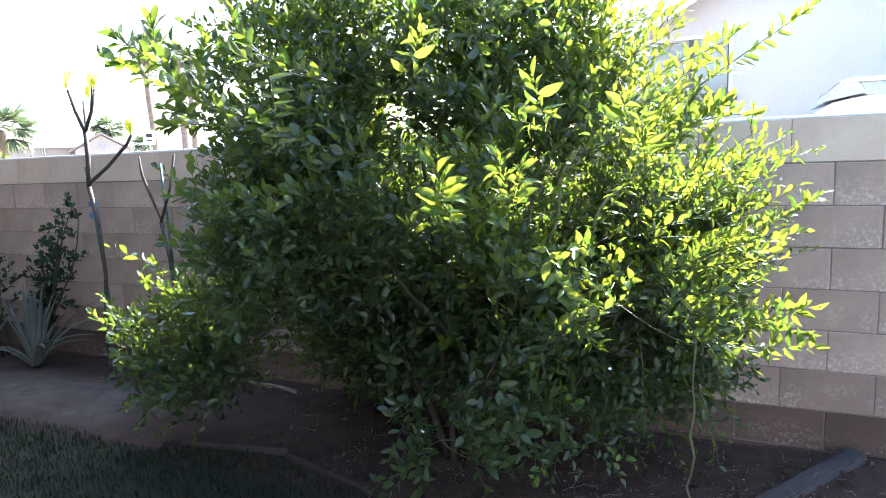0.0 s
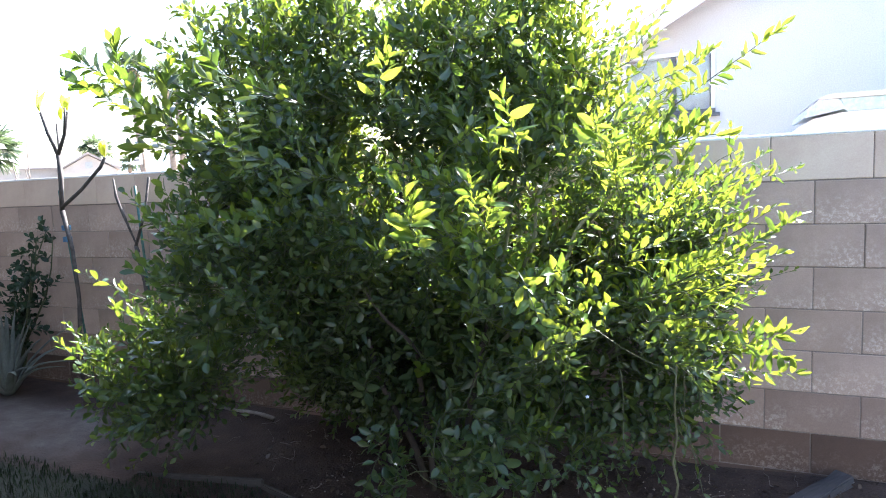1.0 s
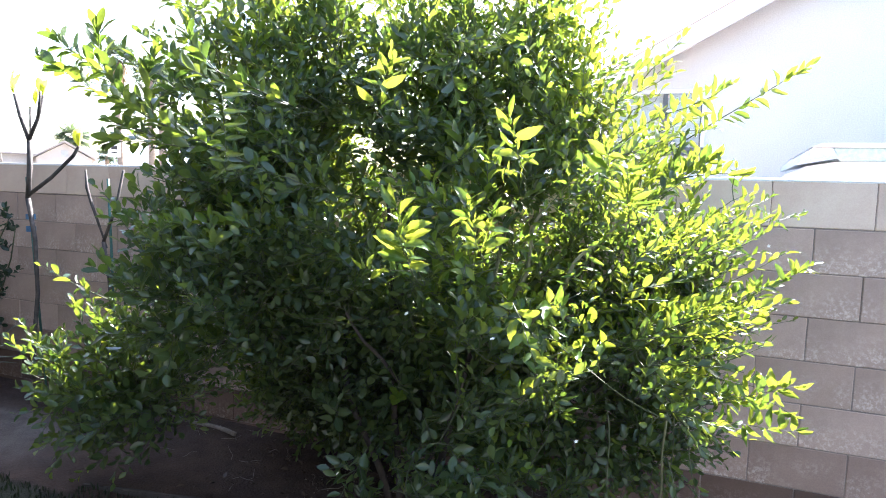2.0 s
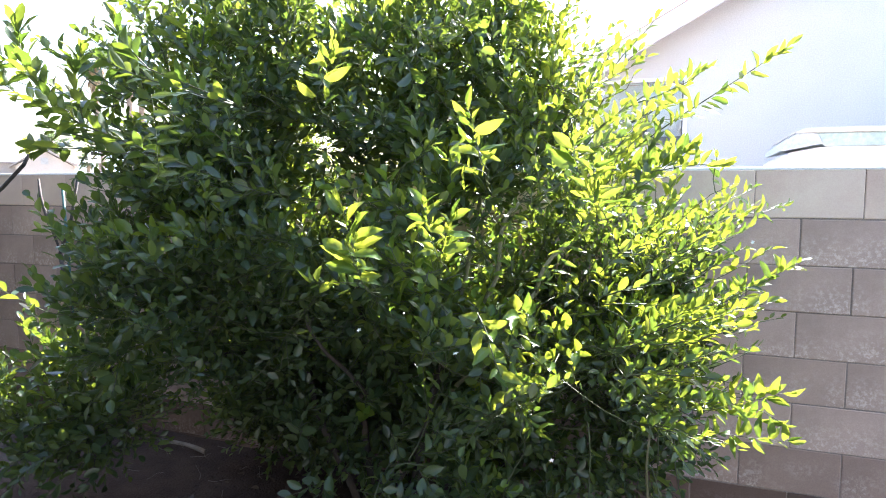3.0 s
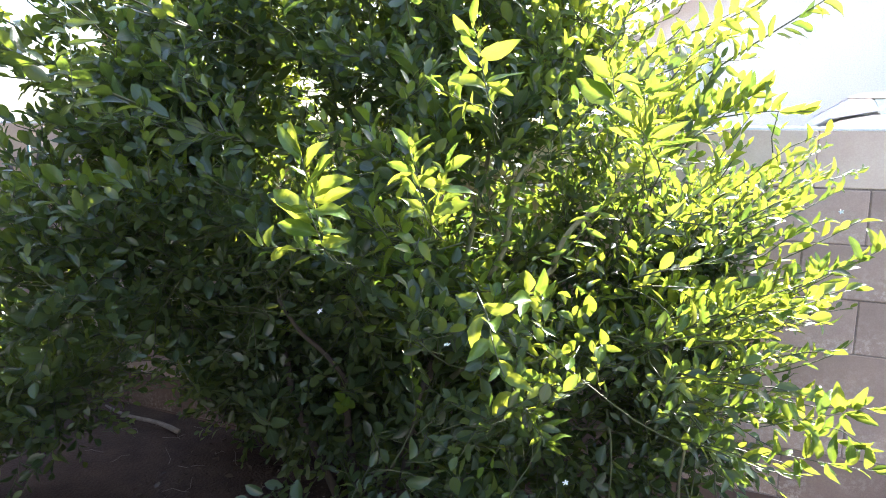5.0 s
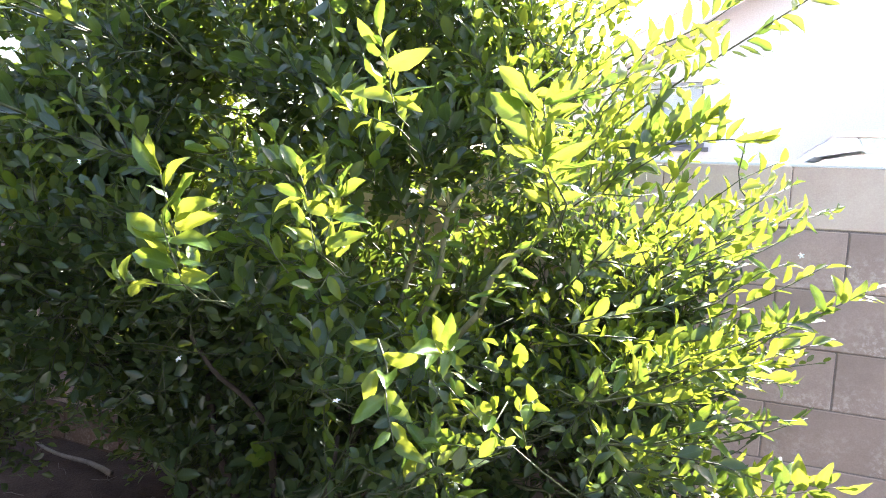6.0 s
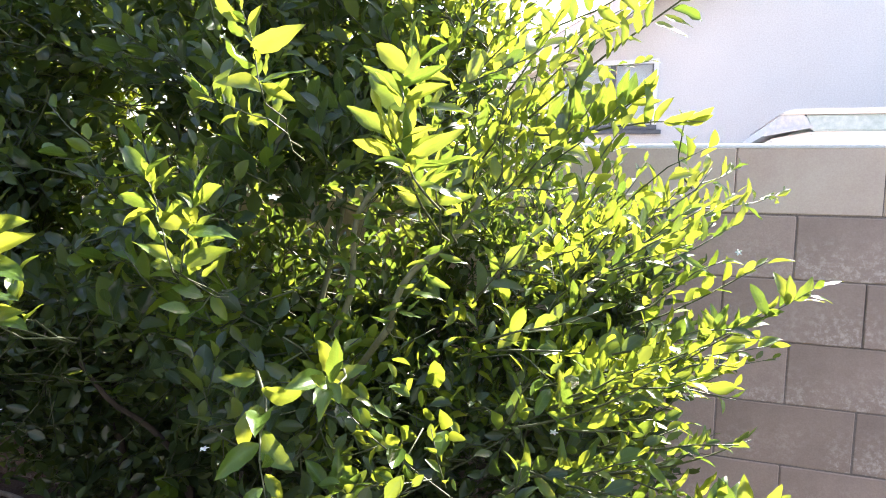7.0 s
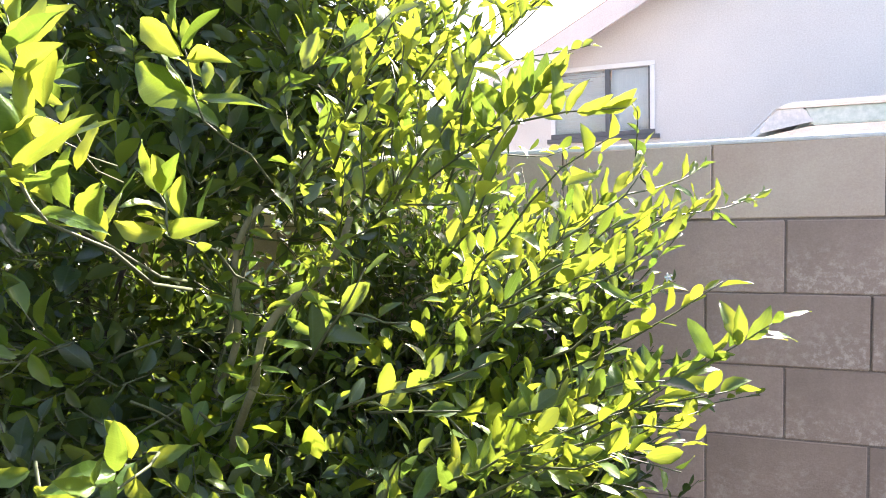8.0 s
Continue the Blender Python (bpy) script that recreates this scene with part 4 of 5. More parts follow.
twig_runs = [q for q in twig_runs if not in_gap(Vector(q[0][len(q[0]) // 2]))]
old_rows = [q for q in old_rows if not in_gap(q[0]) or rng.random() < 0.30]
young_rows = [q for q in young_rows if not in_gap(q[0]) or rng.random() < 0.25]
OLD = ([q[0] for q in old_rows], [q[1] for q in old_rows], [q[2] for q in old_rows], [q[3] for q in old_rows])
YOUNG = ([q[0] for q in young_rows], [q[1] for q in young_rows], [q[2] for q in young_rows], [q[3] for q in young_rows])
for name, rows, mat, text in (("foliage", OLD, M_LEAF, "glossy dark green leaves"), ("young_foliage", YOUNG, M_YOUNG, "pale yellow-green young leaves")):
    ob = part(name, leaves_mesh(name, *rows, mat, 1.02, 11), mat, tree, text)
    ob.matrix_parent_inverse = Matrix.Translation(-ROOT)
    tagged(ob, kind="stuff")
ob = part("twigs_rest", tubes_mesh("twigs_rest", twig_runs, M_TWIG, 4), M_TWIG, tree, "thin green twigs")
ob.matrix_parent_inverse = Matrix.Translation(-ROOT)
tagged(ob, kind="stuff")

YOUNG_SET = [fine_leaf("leaf", M_YOUNG_OB, 40 + i) for i in range(18)]
for a, b, n, size, young in [q for q in SHOOTS if q[4]]:
    stem = bowed(a, b, 6, 0.02, rng)
    ob = part("shoot", tubes_mesh("shoot", [(stem, [0.0026, 0.0024, 0.0021, 0.0018, 0.0014, 0.0008])], M_TWIG, 6), M_TWIG, tree)
    ob.matrix_parent_inverse = Matrix.Translation(-ROOT)
    for p, way, face, ln in (rank_leaves if young == 2 else shoot_leaves)(a, b, n, size, rng, 1.15):
        if young == 1:
            face = (face * 0.55 + Vector((0.15, -0.85, 0.3))).normalized()
        side = way.cross(face).normalized()
        up = side.cross(way)
        m = Matrix((way, -side, up)).transposed().to_4x4()
        m.translation = p
        lf = part("leaf", rng.choice(YOUNG_SET), None, tree)
        lf.matrix_basis = Matrix.Translation(-ROOT) @ m @ Matrix.Diagonal((ln, ln * (1.25 if young == 1 else 1.0), ln, 1))

OLIVE_SET = [fine_leaf("leaf", M_OLIVE, 80 + i) for i in range(8)]


def leaf_shoot(foot, tip, leaves, wide=1.1, kit=YOUNG_SET):
    """A young shoot with a few large leaves. leaves: how far along the stem each one springs, and where its tip points across and up."""
    foot, tip = Vector(foot), Vector(tip)
    root = foot + Vector((-0.02, 0.14, -0.06))
    stem = bowed(root, foot, 4, 0.008, rng)[:-1] + bowed(foot, tip, 5, 0.003, rng)
    ob = part("shoot", tubes_mesh("shoot", [(stem, [0.0016 - 0.00012 * i for i in range(len(stem))])], M_TWIG, 6), M_TWIG, tree)
    ob.matrix_parent_inverse = Matrix.Translation(-ROOT)
    for p, way, face, ln in shoot_leaves(foot.lerp(root, 0.35), tip, 9, 0.050, rng, 1.1):
        s = way.cross(face).normalized()
        m = Matrix((way, -s, s.cross(way))).transposed().to_4x4()
        m.translation = p
        lf = part("leaf", rng.choice(kit), None, tree)
        lf.matrix_basis = Matrix.Translation(-ROOT) @ m @ Matrix.Diagonal((ln, ln * 1.1, ln, 1))
    for k, across, up in leaves:
        a = foot.lerp(tip, k)
        d = Vector((across, rng.uniform(-0.30, 0.12) * math.hypot(across, up), up))
        a = a + d * 0.02
        way = d.normalized()
        face = Vector((rng.uniform(-1.0, 1.0), -0.70, rng.uniform(-0.3, 1.1))).normalized()
        s = way.cross(face).normalized()
        m = Matrix((way, -s, s.cross(way))).transposed().to_4x4()
        m.translation = a
        ln = d.length
        lf = part("leaf", rng.choice(kit), None, tree)
        lf.matrix_basis = Matrix.Translation(-ROOT) @ m @ Matrix.Diagonal((ln, ln * wide * rng.uniform(0.85, 1.15), ln, 1))


# the bright cluster in the middle of the crown's face
leaf_shoot((-0.547, 1.50, 1.333), (-0.602, 1.49, 1.517), [(0.93, -0.019, 0.072), (0.92, -0.043, 0.065), (0.8, 0.005, 0.046), (0.82, 0.05, 0.049), (0.64, 0.067, 0.054), (0.53, 0.084, 0.036), (0.48, 0.079, 0.025), (0.38, -0.031, 0.035)])
leaf_shoot((-0.545, 1.49, 1.328), (-0.585, 1.48, 1.43), [(0.7, -0.07, 0.05), (0.5, -0.11, 0.03), (0.25, -0.061, 0.04), (0.3, -0.09, 0.02), (0.35, 0.055, 0.012), (0.14, 0.06, 0.008), (0.05, 0.05, -0.006), (0.7, 0.085, 0.001), (0.9, 0.02, 0.05)])
leaf_shoot((-0.554, 1.50, 1.325), (-0.702, 1.50, 1.318), [(1, -0.051, 0.032), (0.89, 0.016, 0.045), (0.55, -0.05, -0.027), (0.3, -0.03, 0.05)])
# its neighbours towards the open end
leaf_shoot((-0.41, 1.67, 1.383), (-0.446, 1.66, 1.525), [(0.99, -0.028, 0.058), (1, 0.042, 0.04), (0.82, 0.05, 0.042), (0.69, -0.065, 0.012), (0.67, -0.067, -0.028), (0.61, 0.069, -0.014), (0.5, 0.055, 0.03), (0.3, -0.05, 0.05)])
leaf_shoot((-0.405, 1.68, 1.38), (-0.37, 1.67, 1.49), [(0.9, 0.07, 0.033), (0.6, 0.075, 0.02), (0.02, -0.069, 0.045), (0.05, -0.075, 0.022), (0.15, 0.079, 0.03), (1, 0.02, 0.055)])
leaf_shoot((-0.319, 1.78, 1.643), (-0.358, 1.77, 1.794), [(0.83, -0.05, 0.049), (0.7, -0.052, 0.041), (0.38, -0.062, 0.043), (0.58, 0.085, 0.019), (0.22, 0.08, 0.03), (0.21, 0.066, -0.021), (0.02, 0.045, 0.034), (0.12, -0.075, 0.028), (1, 0.015, 0.06)])
leaf_shoot((-0.32, 1.79, 1.62), (-0.43, 1.77, 1.66), [(0.9, -0.05, 0.03), (0.6, -0.02, 0.05), (0.4, -0.03, -0.04), (0.75, 0.015, 0.05)])
leaf_shoot((-0.70, 1.53, 1.803), (-0.632, 1.52, 1.935), [(0.86, 0.007, 0.062), (0.77, -0.03, 0.045), (0.81, 0.075, 0.012), (0.6, -0.05, 0.032), (0.4, 0.074, 0.018), (0.4, -0.055, 0.012), (0.05, -0.051, 0.046), (0.6, -0.02, 0.06)])
# a hanging shoot with large olive leaves in two ranks, high on the crown's face
leaf_shoot((-1.213, 1.48, 1.835), (-1.186, 1.47, 1.60), [(0.02 + 0.096 * i, (-0.074 if i % 2 else 0.082) * (1 - 0.02 * i), 0.012 - 0.006 * (i % 3)) for i in range(11)], 0.80, OLIVE_SET)
# the shoots that the path passes nearest
leaf_shoot((0.063, 1.485, 1.515), (0.036, 1.475, 1.563), [(0.88, -0.025, 0.056), (1, -0.048, 0.035), (0.99, 0.04, 0.012), (0.66, 0.06, 0.025), (0.42, 0.072, 0.003), (0.17, 0.045, -0.006), (0.79, -0.055, 0.011)], 0.78)
leaf_shoot((0.045, 1.50, 1.52), (0.035, 1.49, 1.62), [(1, 0.048, 0.016), (0.83, 0.05, 0.016), (0.5, 0.008, 0.045), (0.4, 0.055, 0.022), (0.9, -0.04, 0.03), (0.6, -0.05, 0.01)], 0.78)
leaf_shoot((-0.04, 1.75, 1.609), (-0.059, 1.74, 1.698), [(0.72, -0.058, 0.045), (0.77, 0.05, 0.04), (0.3, -0.071, 0.049), (0.23, 0.075, 0.011), (0.69, 0.05, -0.002), (0.22, -0.08, 0.044), (1, 0.01, 0.05)])
leaf_shoot((0.029, 1.62, 1.50), (0.02, 1.62, 1.535), [(1, -0.010, 0.042), (0.97, 0.032, 0.03), (0.1, -0.047, 0.01), (0.05, 0.04, 0.005)])
leaf_shoot((-0.272, 1.89, 0.972), (-0.173, 1.87, 0.843), [(0.72, 0.072, 0.05), (0.63, -0.002, 0.065), (0.99, 0.045, 0.045), (0.86, -0.035, -0.029), (0.93, 0.055, -0.012), (0.04, -0.048, 0.052), (0.11, 0.027, 0.075), (0.14, -0.07, -0.05)])
# drooping leaves along the two slim stems that cross the open place
for foot, tip, count in (((-0.46, 2.23, 1.16), (-0.33, 2.22, 1.52), 13), ((-0.22, 2.03, 1.24), (-0.04, 2.03, 1.50), 13)):
    leaf_shoot(foot, tip, [(0.06 + 0.074 * i, (0.054 if i % 2 else -0.046) * rng.uniform(0.8, 1.2), 0.010 - 0.014 * (i % 3)) for i in range(count)], 0.9)
# slim shoots at the open end
leaf_shoot((0.325, 2.05, 1.228), (0.524, 2.05, 1.373), [(0.26, -0.01, 0.054), (0.31, -0.005, 0.057), (0.4, 0.035, 0.034), (0.62, -0.014, 0.053), (0.62, 0.022, 0.012), (0.75, 0.006, 0.048), (0.77, -0.012, 0.054), (0.8, 0.034, 0.036), (0.87, 0.038, 0.008), (0.96, 0.034, 0.022), (0.37, 0.044, -0.008), (0.13, 0.007, 0.043), (0.03, -0.003, 0.046)])
leaf_shoot((0.304, 2.06, 0.914), (0.506, 2.05, 0.997), [(0.2, -0.025, 0.06), (0.34, -0.02, 0.065), (0.49, -0.006, 0.07), (0.7, -0.017, 0.068), (0.82, 0.014, 0.066), (0.94, 0.06, 0.018), (0.73, 0.062, -0.014), (0.52, -0.012, -0.04), (0.72, 0.01, -0.053), (0.3, 0.04, -0.04)])
leaf_shoot((0.308, 2.06, 0.849), (0.523, 2.05, 0.853), [(0.1, -0.02, 0.06), (0.36, -0.011, 0.062), (0.46, 0.009, 0.06), (0.62, -0.004, 0.066), (0.74, 0.012, 0.064), (0.91, -0.004, 0.058), (0.97, 0.045, 0.008), (0.3, 0.05, -0.04), (0.25, 0.025, -0.07), (0.55, 0.03, -0.05)])


def blossom_mesh():
    bm = bmesh.new()
    for k in range(5):
        w = 2 * math.pi * k / 5
        d, s = Vector((math.cos(w), math.sin(w), 0.25)), Vector((-math.sin(w), math.cos(w), 0))
        prev = None
        for t, h, z in ((0.0, 0.12, 0.0), (0.35, 0.26, 0.05), (0.7, 0.24, 0.02), (1.0, 0.05, -0.15)):
            row = [bm.verts.new(d * t - s * h + Vector((0, 0, z + 0.06))), bm.verts.new(d * t + Vector((0, 0, z))), bm.verts.new(d * t + s * h + Vector((0, 0, z + 0.06)))]
            if prev:
                bm.faces.new((prev[0], prev[1], row[1], row[0]))
                bm.faces.new((prev[1], prev[2], row[2], row[1]))
            prev = row
    bmesh.ops.create_icosphere(bm, subdivisions=1, radius=0.16, matrix=Matrix.Translation((0, 0, 0.16)))
    me = bpy.data.meshes.new("blossom")
    bm.to_mesh(me)
    bm.free()
    me.materials.append(M_PETAL)
    return me


BLOSSOM = blossom_mesh()
BLOSSOMS = [(0.112, 2.03, 1.08), (-0.116, 1.82, 0.79), (-0.03, 1.86, 1.50), (-0.56, 1.50, 1.20), (-0.20, 1.62, 1.50), (0.40, 2.03, 1.42), (0.33, 2.0, 1.18), (-0.75, 1.62, 0.55), (-0.85, 1.62, 0.62), (-0.35, 1.66, 1.12), (-0.80, 1.5, 1.52), (-1.3, 1.6, 1.65)]
for p in BLOSSOMS:
    b = part("blossom", BLOSSOM, None, tree, "small white citrus blossom")
    b.matrix_basis = Matrix.Translation(Vector(p) - ROOT) @ Euler((rng.uniform(0.6, 1.8), rng.uniform(-0.5, 0.5), rng.uniform(0, 6))).to_matrix().to_4x4() @ Matrix.Diagonal((0.0085, rng.uniform(0.004, 0.0075), 0.011, 1))

# ---- plants along the wall ----


def tri_leaf(a, d, face, length, mat, parent, name="leaf", seed=1, width=1.0):
    return part(name, leaves_mesh(name, [a], [d], [face], [length], mat, width, seed), None, parent)


def make_plumeria():
    at = Vector((-3.9, 2.78, 0.03))
    plant = thing("plumeria", at, "young bare plumeria with yellow-green leaf tips beside a stake", "tree")
    back = Matrix.Translation(-at)
    r = random.Random(3)
    trunk = [(-3.90, 2.78, 0.0), (-3.90, 2.78, 0.4), (-3.86, 2.79, 0.8), (-3.86, 2.78, 1.15), (-3.92, 2.78, 1.42)]
    part("trunk", tubes_mesh("trunk", [(trunk, [0.017, 0.0145, 0.0135, 0.0135, 0.017])], M_PBARK, 10), None, plant).matrix_parent_inverse = back
    arms = [
        ([(-3.92, 2.78, 1.42), (-3.90, 2.78, 1.62), (-3.885, 2.77, 1.80)], 0.016, 0.014),
        ([(-3.885, 2.77, 1.80), (-3.95, 2.76, 1.95), (-3.985, 2.75, 2.09)], 0.013, 0.010),
        ([(-3.885, 2.77, 1.80), (-3.80, 2.77, 1.93), (-3.76, 2.78, 2.08)], 0.013, 0.010),
        ([(-3.80, 2.77, 1.93), (-3.755, 2.75, 2.02), (-3.73, 2.74, 2.10)], 0.010, 0.008),
        ([(-3.92, 2.78, 1.44), (-3.94, 2.82, 1.62), (-3.975, 2.85, 2.02)], 0.011, 0.008),
        ([(-3.92, 2.78, 1.44), (-3.70, 2.78, 1.56), (-3.50, 2.78, 1.70), (-3.45, 2.78, 1.76)], 0.013, 0.010),
    ]
    for pts, ra, rb in arms:
        n = len(pts)
        part("branch", tubes_mesh("branch", [(pts, [ra + (rb - ra) * i / (n - 1) for i in range(n)])], M_PBARK, 9), None, plant).matrix_parent_inverse = back
    tips = [((-3.985, 2.75, 2.09), 0.15, 2), ((-3.76, 2.78, 2.08), 0.12, 2), ((-3.80, 2.76, 2.02), 0.10, 2), ((-3.45, 2.78, 1.76), 0.11, 3)]
    s = 5
    for p, ln, n in tips:
        for i in range(n):
            s += 1
            tri_leaf(p, (r.uniform(-0.35, 0.35), r.uniform(-0.3, 0.3), 1), (r.uniform(-1, 1), -1, 0.2), ln * r.uniform(0.8, 1.15), M_PLUM, plant, seed=s, width=0.8).matrix_parent_inverse = back
    stake = thing("plant_stake", (-3.97, 2.84, 0.0), "thin dark green metal plant stake pushed into the soil", "stake", "stakes by the wall")
    part("rod", tubes_mesh("rod", [([(-3.90, 2.88, -0.05), (-3.97, 2.84, 1.17), (-4.0, 2.83, 1.56)], [0.008, 0.008, 0.008])], M_STAKE, 8), None, stake).matrix_parent_inverse = Matrix.Translation(-stake.location)
    for z in (1.22, 1.30):
        bm = bmesh.new()
        bmesh.ops.create_cone(bm, segments=14, radius1=0.030, radius2=0.030, depth=0.035, matrix=Matrix.Translation((-3.925, 2.80, z)))
        part("tie", bm, M_TIE, plant, "blue tie tape").matrix_parent_inverse = back


def make_second_plumeria():
    at = Vector((-3.35, 2.9, 0.02))
    plant = thing("plumeria", at, "slim bare plumeria stem with two branches beside the wall", "tree")
    back = Matrix.Translation(-at)
    part("trunk", tubes_mesh("trunk", [([(-3.35, 2.9, 0.0), (-3.30, 2.9, 0.5), (-3.34, 2.9, 0.92), (-3.39, 2.9, 1.16)], [0.016, 0.014, 0.013, 0.012])], M_PBARK, 9), None, plant).matrix_parent_inverse = back
    part("branch", tubes_mesh("branch", [([(-3.39, 2.9, 1.16), (-3.28, 2.9, 1.38), (-3.21, 2.9, 1.62)], [0.011, 0.009, 0.008])], M_PBARK, 8), None, plant).matrix_parent_inverse = back
    part("branch", tubes_mesh("branch", [([(-3.37, 2.91, 1.12), (-3.49, 2.9, 1.40), (-3.53, 2.9, 1.50), (-3.54, 2.9, 1.62)], [0.005, 0.010, 0.010, 0.006])], M_PBARK, 8), None, plant).matrix_parent_inverse = back
    stake = thing("plant_stake", (-3.37, 2.94, 0.0), "thin dark green metal plant stake beside a bare stem", "stake", "stakes by the wall")
    part("rod", tubes_mesh("rod", [([(-3.33, 2.95, -0.05), (-3.37, 2.94, 1.17), (-3.39, 2.94, 1.565)], [0.009, 0.009, 0.009])], M_STAKE, 8), None, stake).matrix_parent_inverse = Matrix.Translation(-stake.location)


def make_aloe(at, height, count, seed):
    r = random.Random(seed)
    plant = thing("aloe", at, "grey-green aloe with long arching pointed leaves", "plant", "aloes by the wall")
    for i in range(count):
        w = r.uniform(0, 2 * math.pi)
        lean = r.uniform(0.1, 0.95) ** 1.2 if i > count // 3 else r.uniform(0.05, 0.35)
        ln = height * r.uniform(0.75, 1.1)
        d = Vector((math.cos(w), math.sin(w), 0))
        pts, rad, n = [], [], 8
        for k in range(n):
            t = k / (n - 1)
            out = ln * (lean * t * (0.5 + 0.5 * t))
            up = ln * t * (1 - 0.5 * lean * lean * t)
            if lean > 0.75:
                up -= ln * 0.25 * max(0, t - 0.5)
            pts.append(d * (0.02 + out) + Vector((0, 0, max(0.03, up))))
            rad.append(0.026 * (1 - t) ** 0.7 + 0.0012)
        v, f = tube_data(pts, rad, 8)
        s = Vector((-d.y, d.x, 0))
        vs = []
        for k, q in enumerate(v):
            c = pts[k // 8]
            e = q - c
            a = e.dot(s)
            rest = e - s * a
            vs.append(tuple(c + s * a * 1.35 + rest * 0.5))
        me = bpy.data.meshes.new("leaf")
        me.from_pydata(vs, [], f)
        me.materials.append(M_ALOE)
        part("leaf", me, M_ALOE, plant, smooth=True)


def make_shrub(at, stems, size, leaf, seed, label):
    r = random.Random(seed)
    plant = thing("shrub", at, label, "plant")
    rows = []
    for tip in stems:
        pts = bowed((r.uniform(-0.04, 0.04), r.uniform(-0.03, 0.03), 0), tip, 7, 0.05, r)
        part("stem", tubes_mesh("stem", [(pts, [0.012 - 0.0014 * i for i in range(7)])], M_TWIG, 7), None, plant)
        for i in range(2, 6):
            for _ in range(3):
                a = pts[i].lerp(pts[i + 1], r.random())
                b = a + Vector((r.uniform(-1, 1), r.uniform(-1, 0.6), r.uniform(-0.2, 1))).normalized() * size
                rows += shoot_leaves(a, b, 7, leaf, r)
    rows = [q for q in rows if at[1] + q[0].y + q[1].y * q[3] < WALL_Y - 0.02]
    tagged(part("foliage", leaves_mesh("foliage", [q[0] for q in rows], [q[1] for q in rows], [q[2] for q in rows], [q[3] for q in rows], M_SHRUB, 1.2, seed), None, plant), kind="stuff")


make_plumeria()
make_second_plumeria()
make_aloe((-4.78, 2.80, 0.0), 0.66, 34, 5)
make_aloe((-5.20, 2.62, 0.0), 0.58, 26, 9)
make_shrub((-4.95, 2.98, 0.0), [(0.15, 0, 0.85), (0.42, -0.02, 1.15), (0.55, 0.02, 1.3), (0.3, -0.04, 1.0), (0.5, -0.05, 1.2), (0.62, 0.0, 1.22), (0.2, 0.0, 0.7)], 0.12, 0.060, 21, "dark leafy shrub with leaning stems against the block wall")
make_shrub((-5.45, 2.95, 0.0), [(0.1, 0, 0.8), (-0.2, 0, 0.9), (0.25, -0.1, 0.75), (-0.4, -0.1, 0.8)], 0.2, 0.06, 23, "dark green bushy shrub low against the block wall")

# ---- bed: timbers, edging, fallen branch, litter, lawn ----


def beam(name, a, b, width, height, mat, label, category, lift=0.0):
    a, b = Vector(a), Vector(b)
    d = b - a
    bm = bmesh.new()
    n = 9
    rows = []
    r = random.Random(int(width * 1000))
    for i in range(n):
        j = [r.uniform(-0.004, 0.004) for _ in range(4)]
        x = d.length * i / (n - 1)
        rows.append([bm.verts.new((x, -width / 2 + j[0], 0)), bm.verts.new((x, width / 2 + j[1], 0)), bm.verts.new((x, width / 2 + j[1], height + j[2])), bm.verts.new((x, -width / 2 + j[0], height + j[3]))])
    for p, q in zip(rows, rows[1:]):
        for k in range(4):
            bm.faces.new((p[k], p[(k + 1) % 4], q[(k + 1) % 4], q[k]))
    bm.faces.new(rows[0][::-1])
    bm.faces.new(rows[-1])
    bmesh.ops.recalc_face_normals(bm, faces=bm.faces)
    bmesh.ops.bevel(bm, geom=[e for e in bm.edges if e.calc_face_angle(0) > 0.9], offset=0.007, segments=2, affect="EDGES")
    ob = part(name, bm, mat)
    ob.matrix_world = Matrix.Translation(a + Vector((0, 0, lift))) @ d.to_track_quat("X", "Z").to_matrix().to_4x4()
    return tagged(ob, label, category)


beam("landscape_timber", (0.38, 2.52, -0.02), (0.80, 3.12, 0.02), 0.09, 0.06, M_TIMBER, "weathered blue-grey landscape timber lying on the soil", "timber")
beam("edging_board", (-2.62, 2.10, -0.02), (-1.90, 2.26, -0.02), 0.025, 0.05, M_EDGE, "low weathered wooden edging board along the lawn", "board", 0.0)
beam("edging_board", (-1.90, 2.24, -0.02), (-1.25, 2.05, -0.03), 0.022, 0.04, M_EDGE, "low brown wooden edging board sunk in the soil", "board", 0.0)
beam("edging_board", (-1.24, 2.04, -0.03), (-0.55, 1.80, -0.03), 0.022, 0.04, M_EDGE, "low brown wooden edging board sunk in the soil", "board", 0.0)
lie = random.Random(8)
branch = part("fallen_branch", tubes_mesh("fallen_branch", [(bowed((-2.93, 2.98, 0.085), (-2.40, 2.98, 0.03), 8, 0.012, lie), [0.006, 0.009, 0.010, 0.011, 0.012, 0.012, 0.014, 0.015]), (bowed((-2.94, 3.0, 0.01), (-2.88, 2.98, 0.08), 4, 0.004, lie), [0.006] * 4)], M_STRAW, 8), None)
tagged(branch, "dry fallen branch propped on the soil under the tree", "branch")


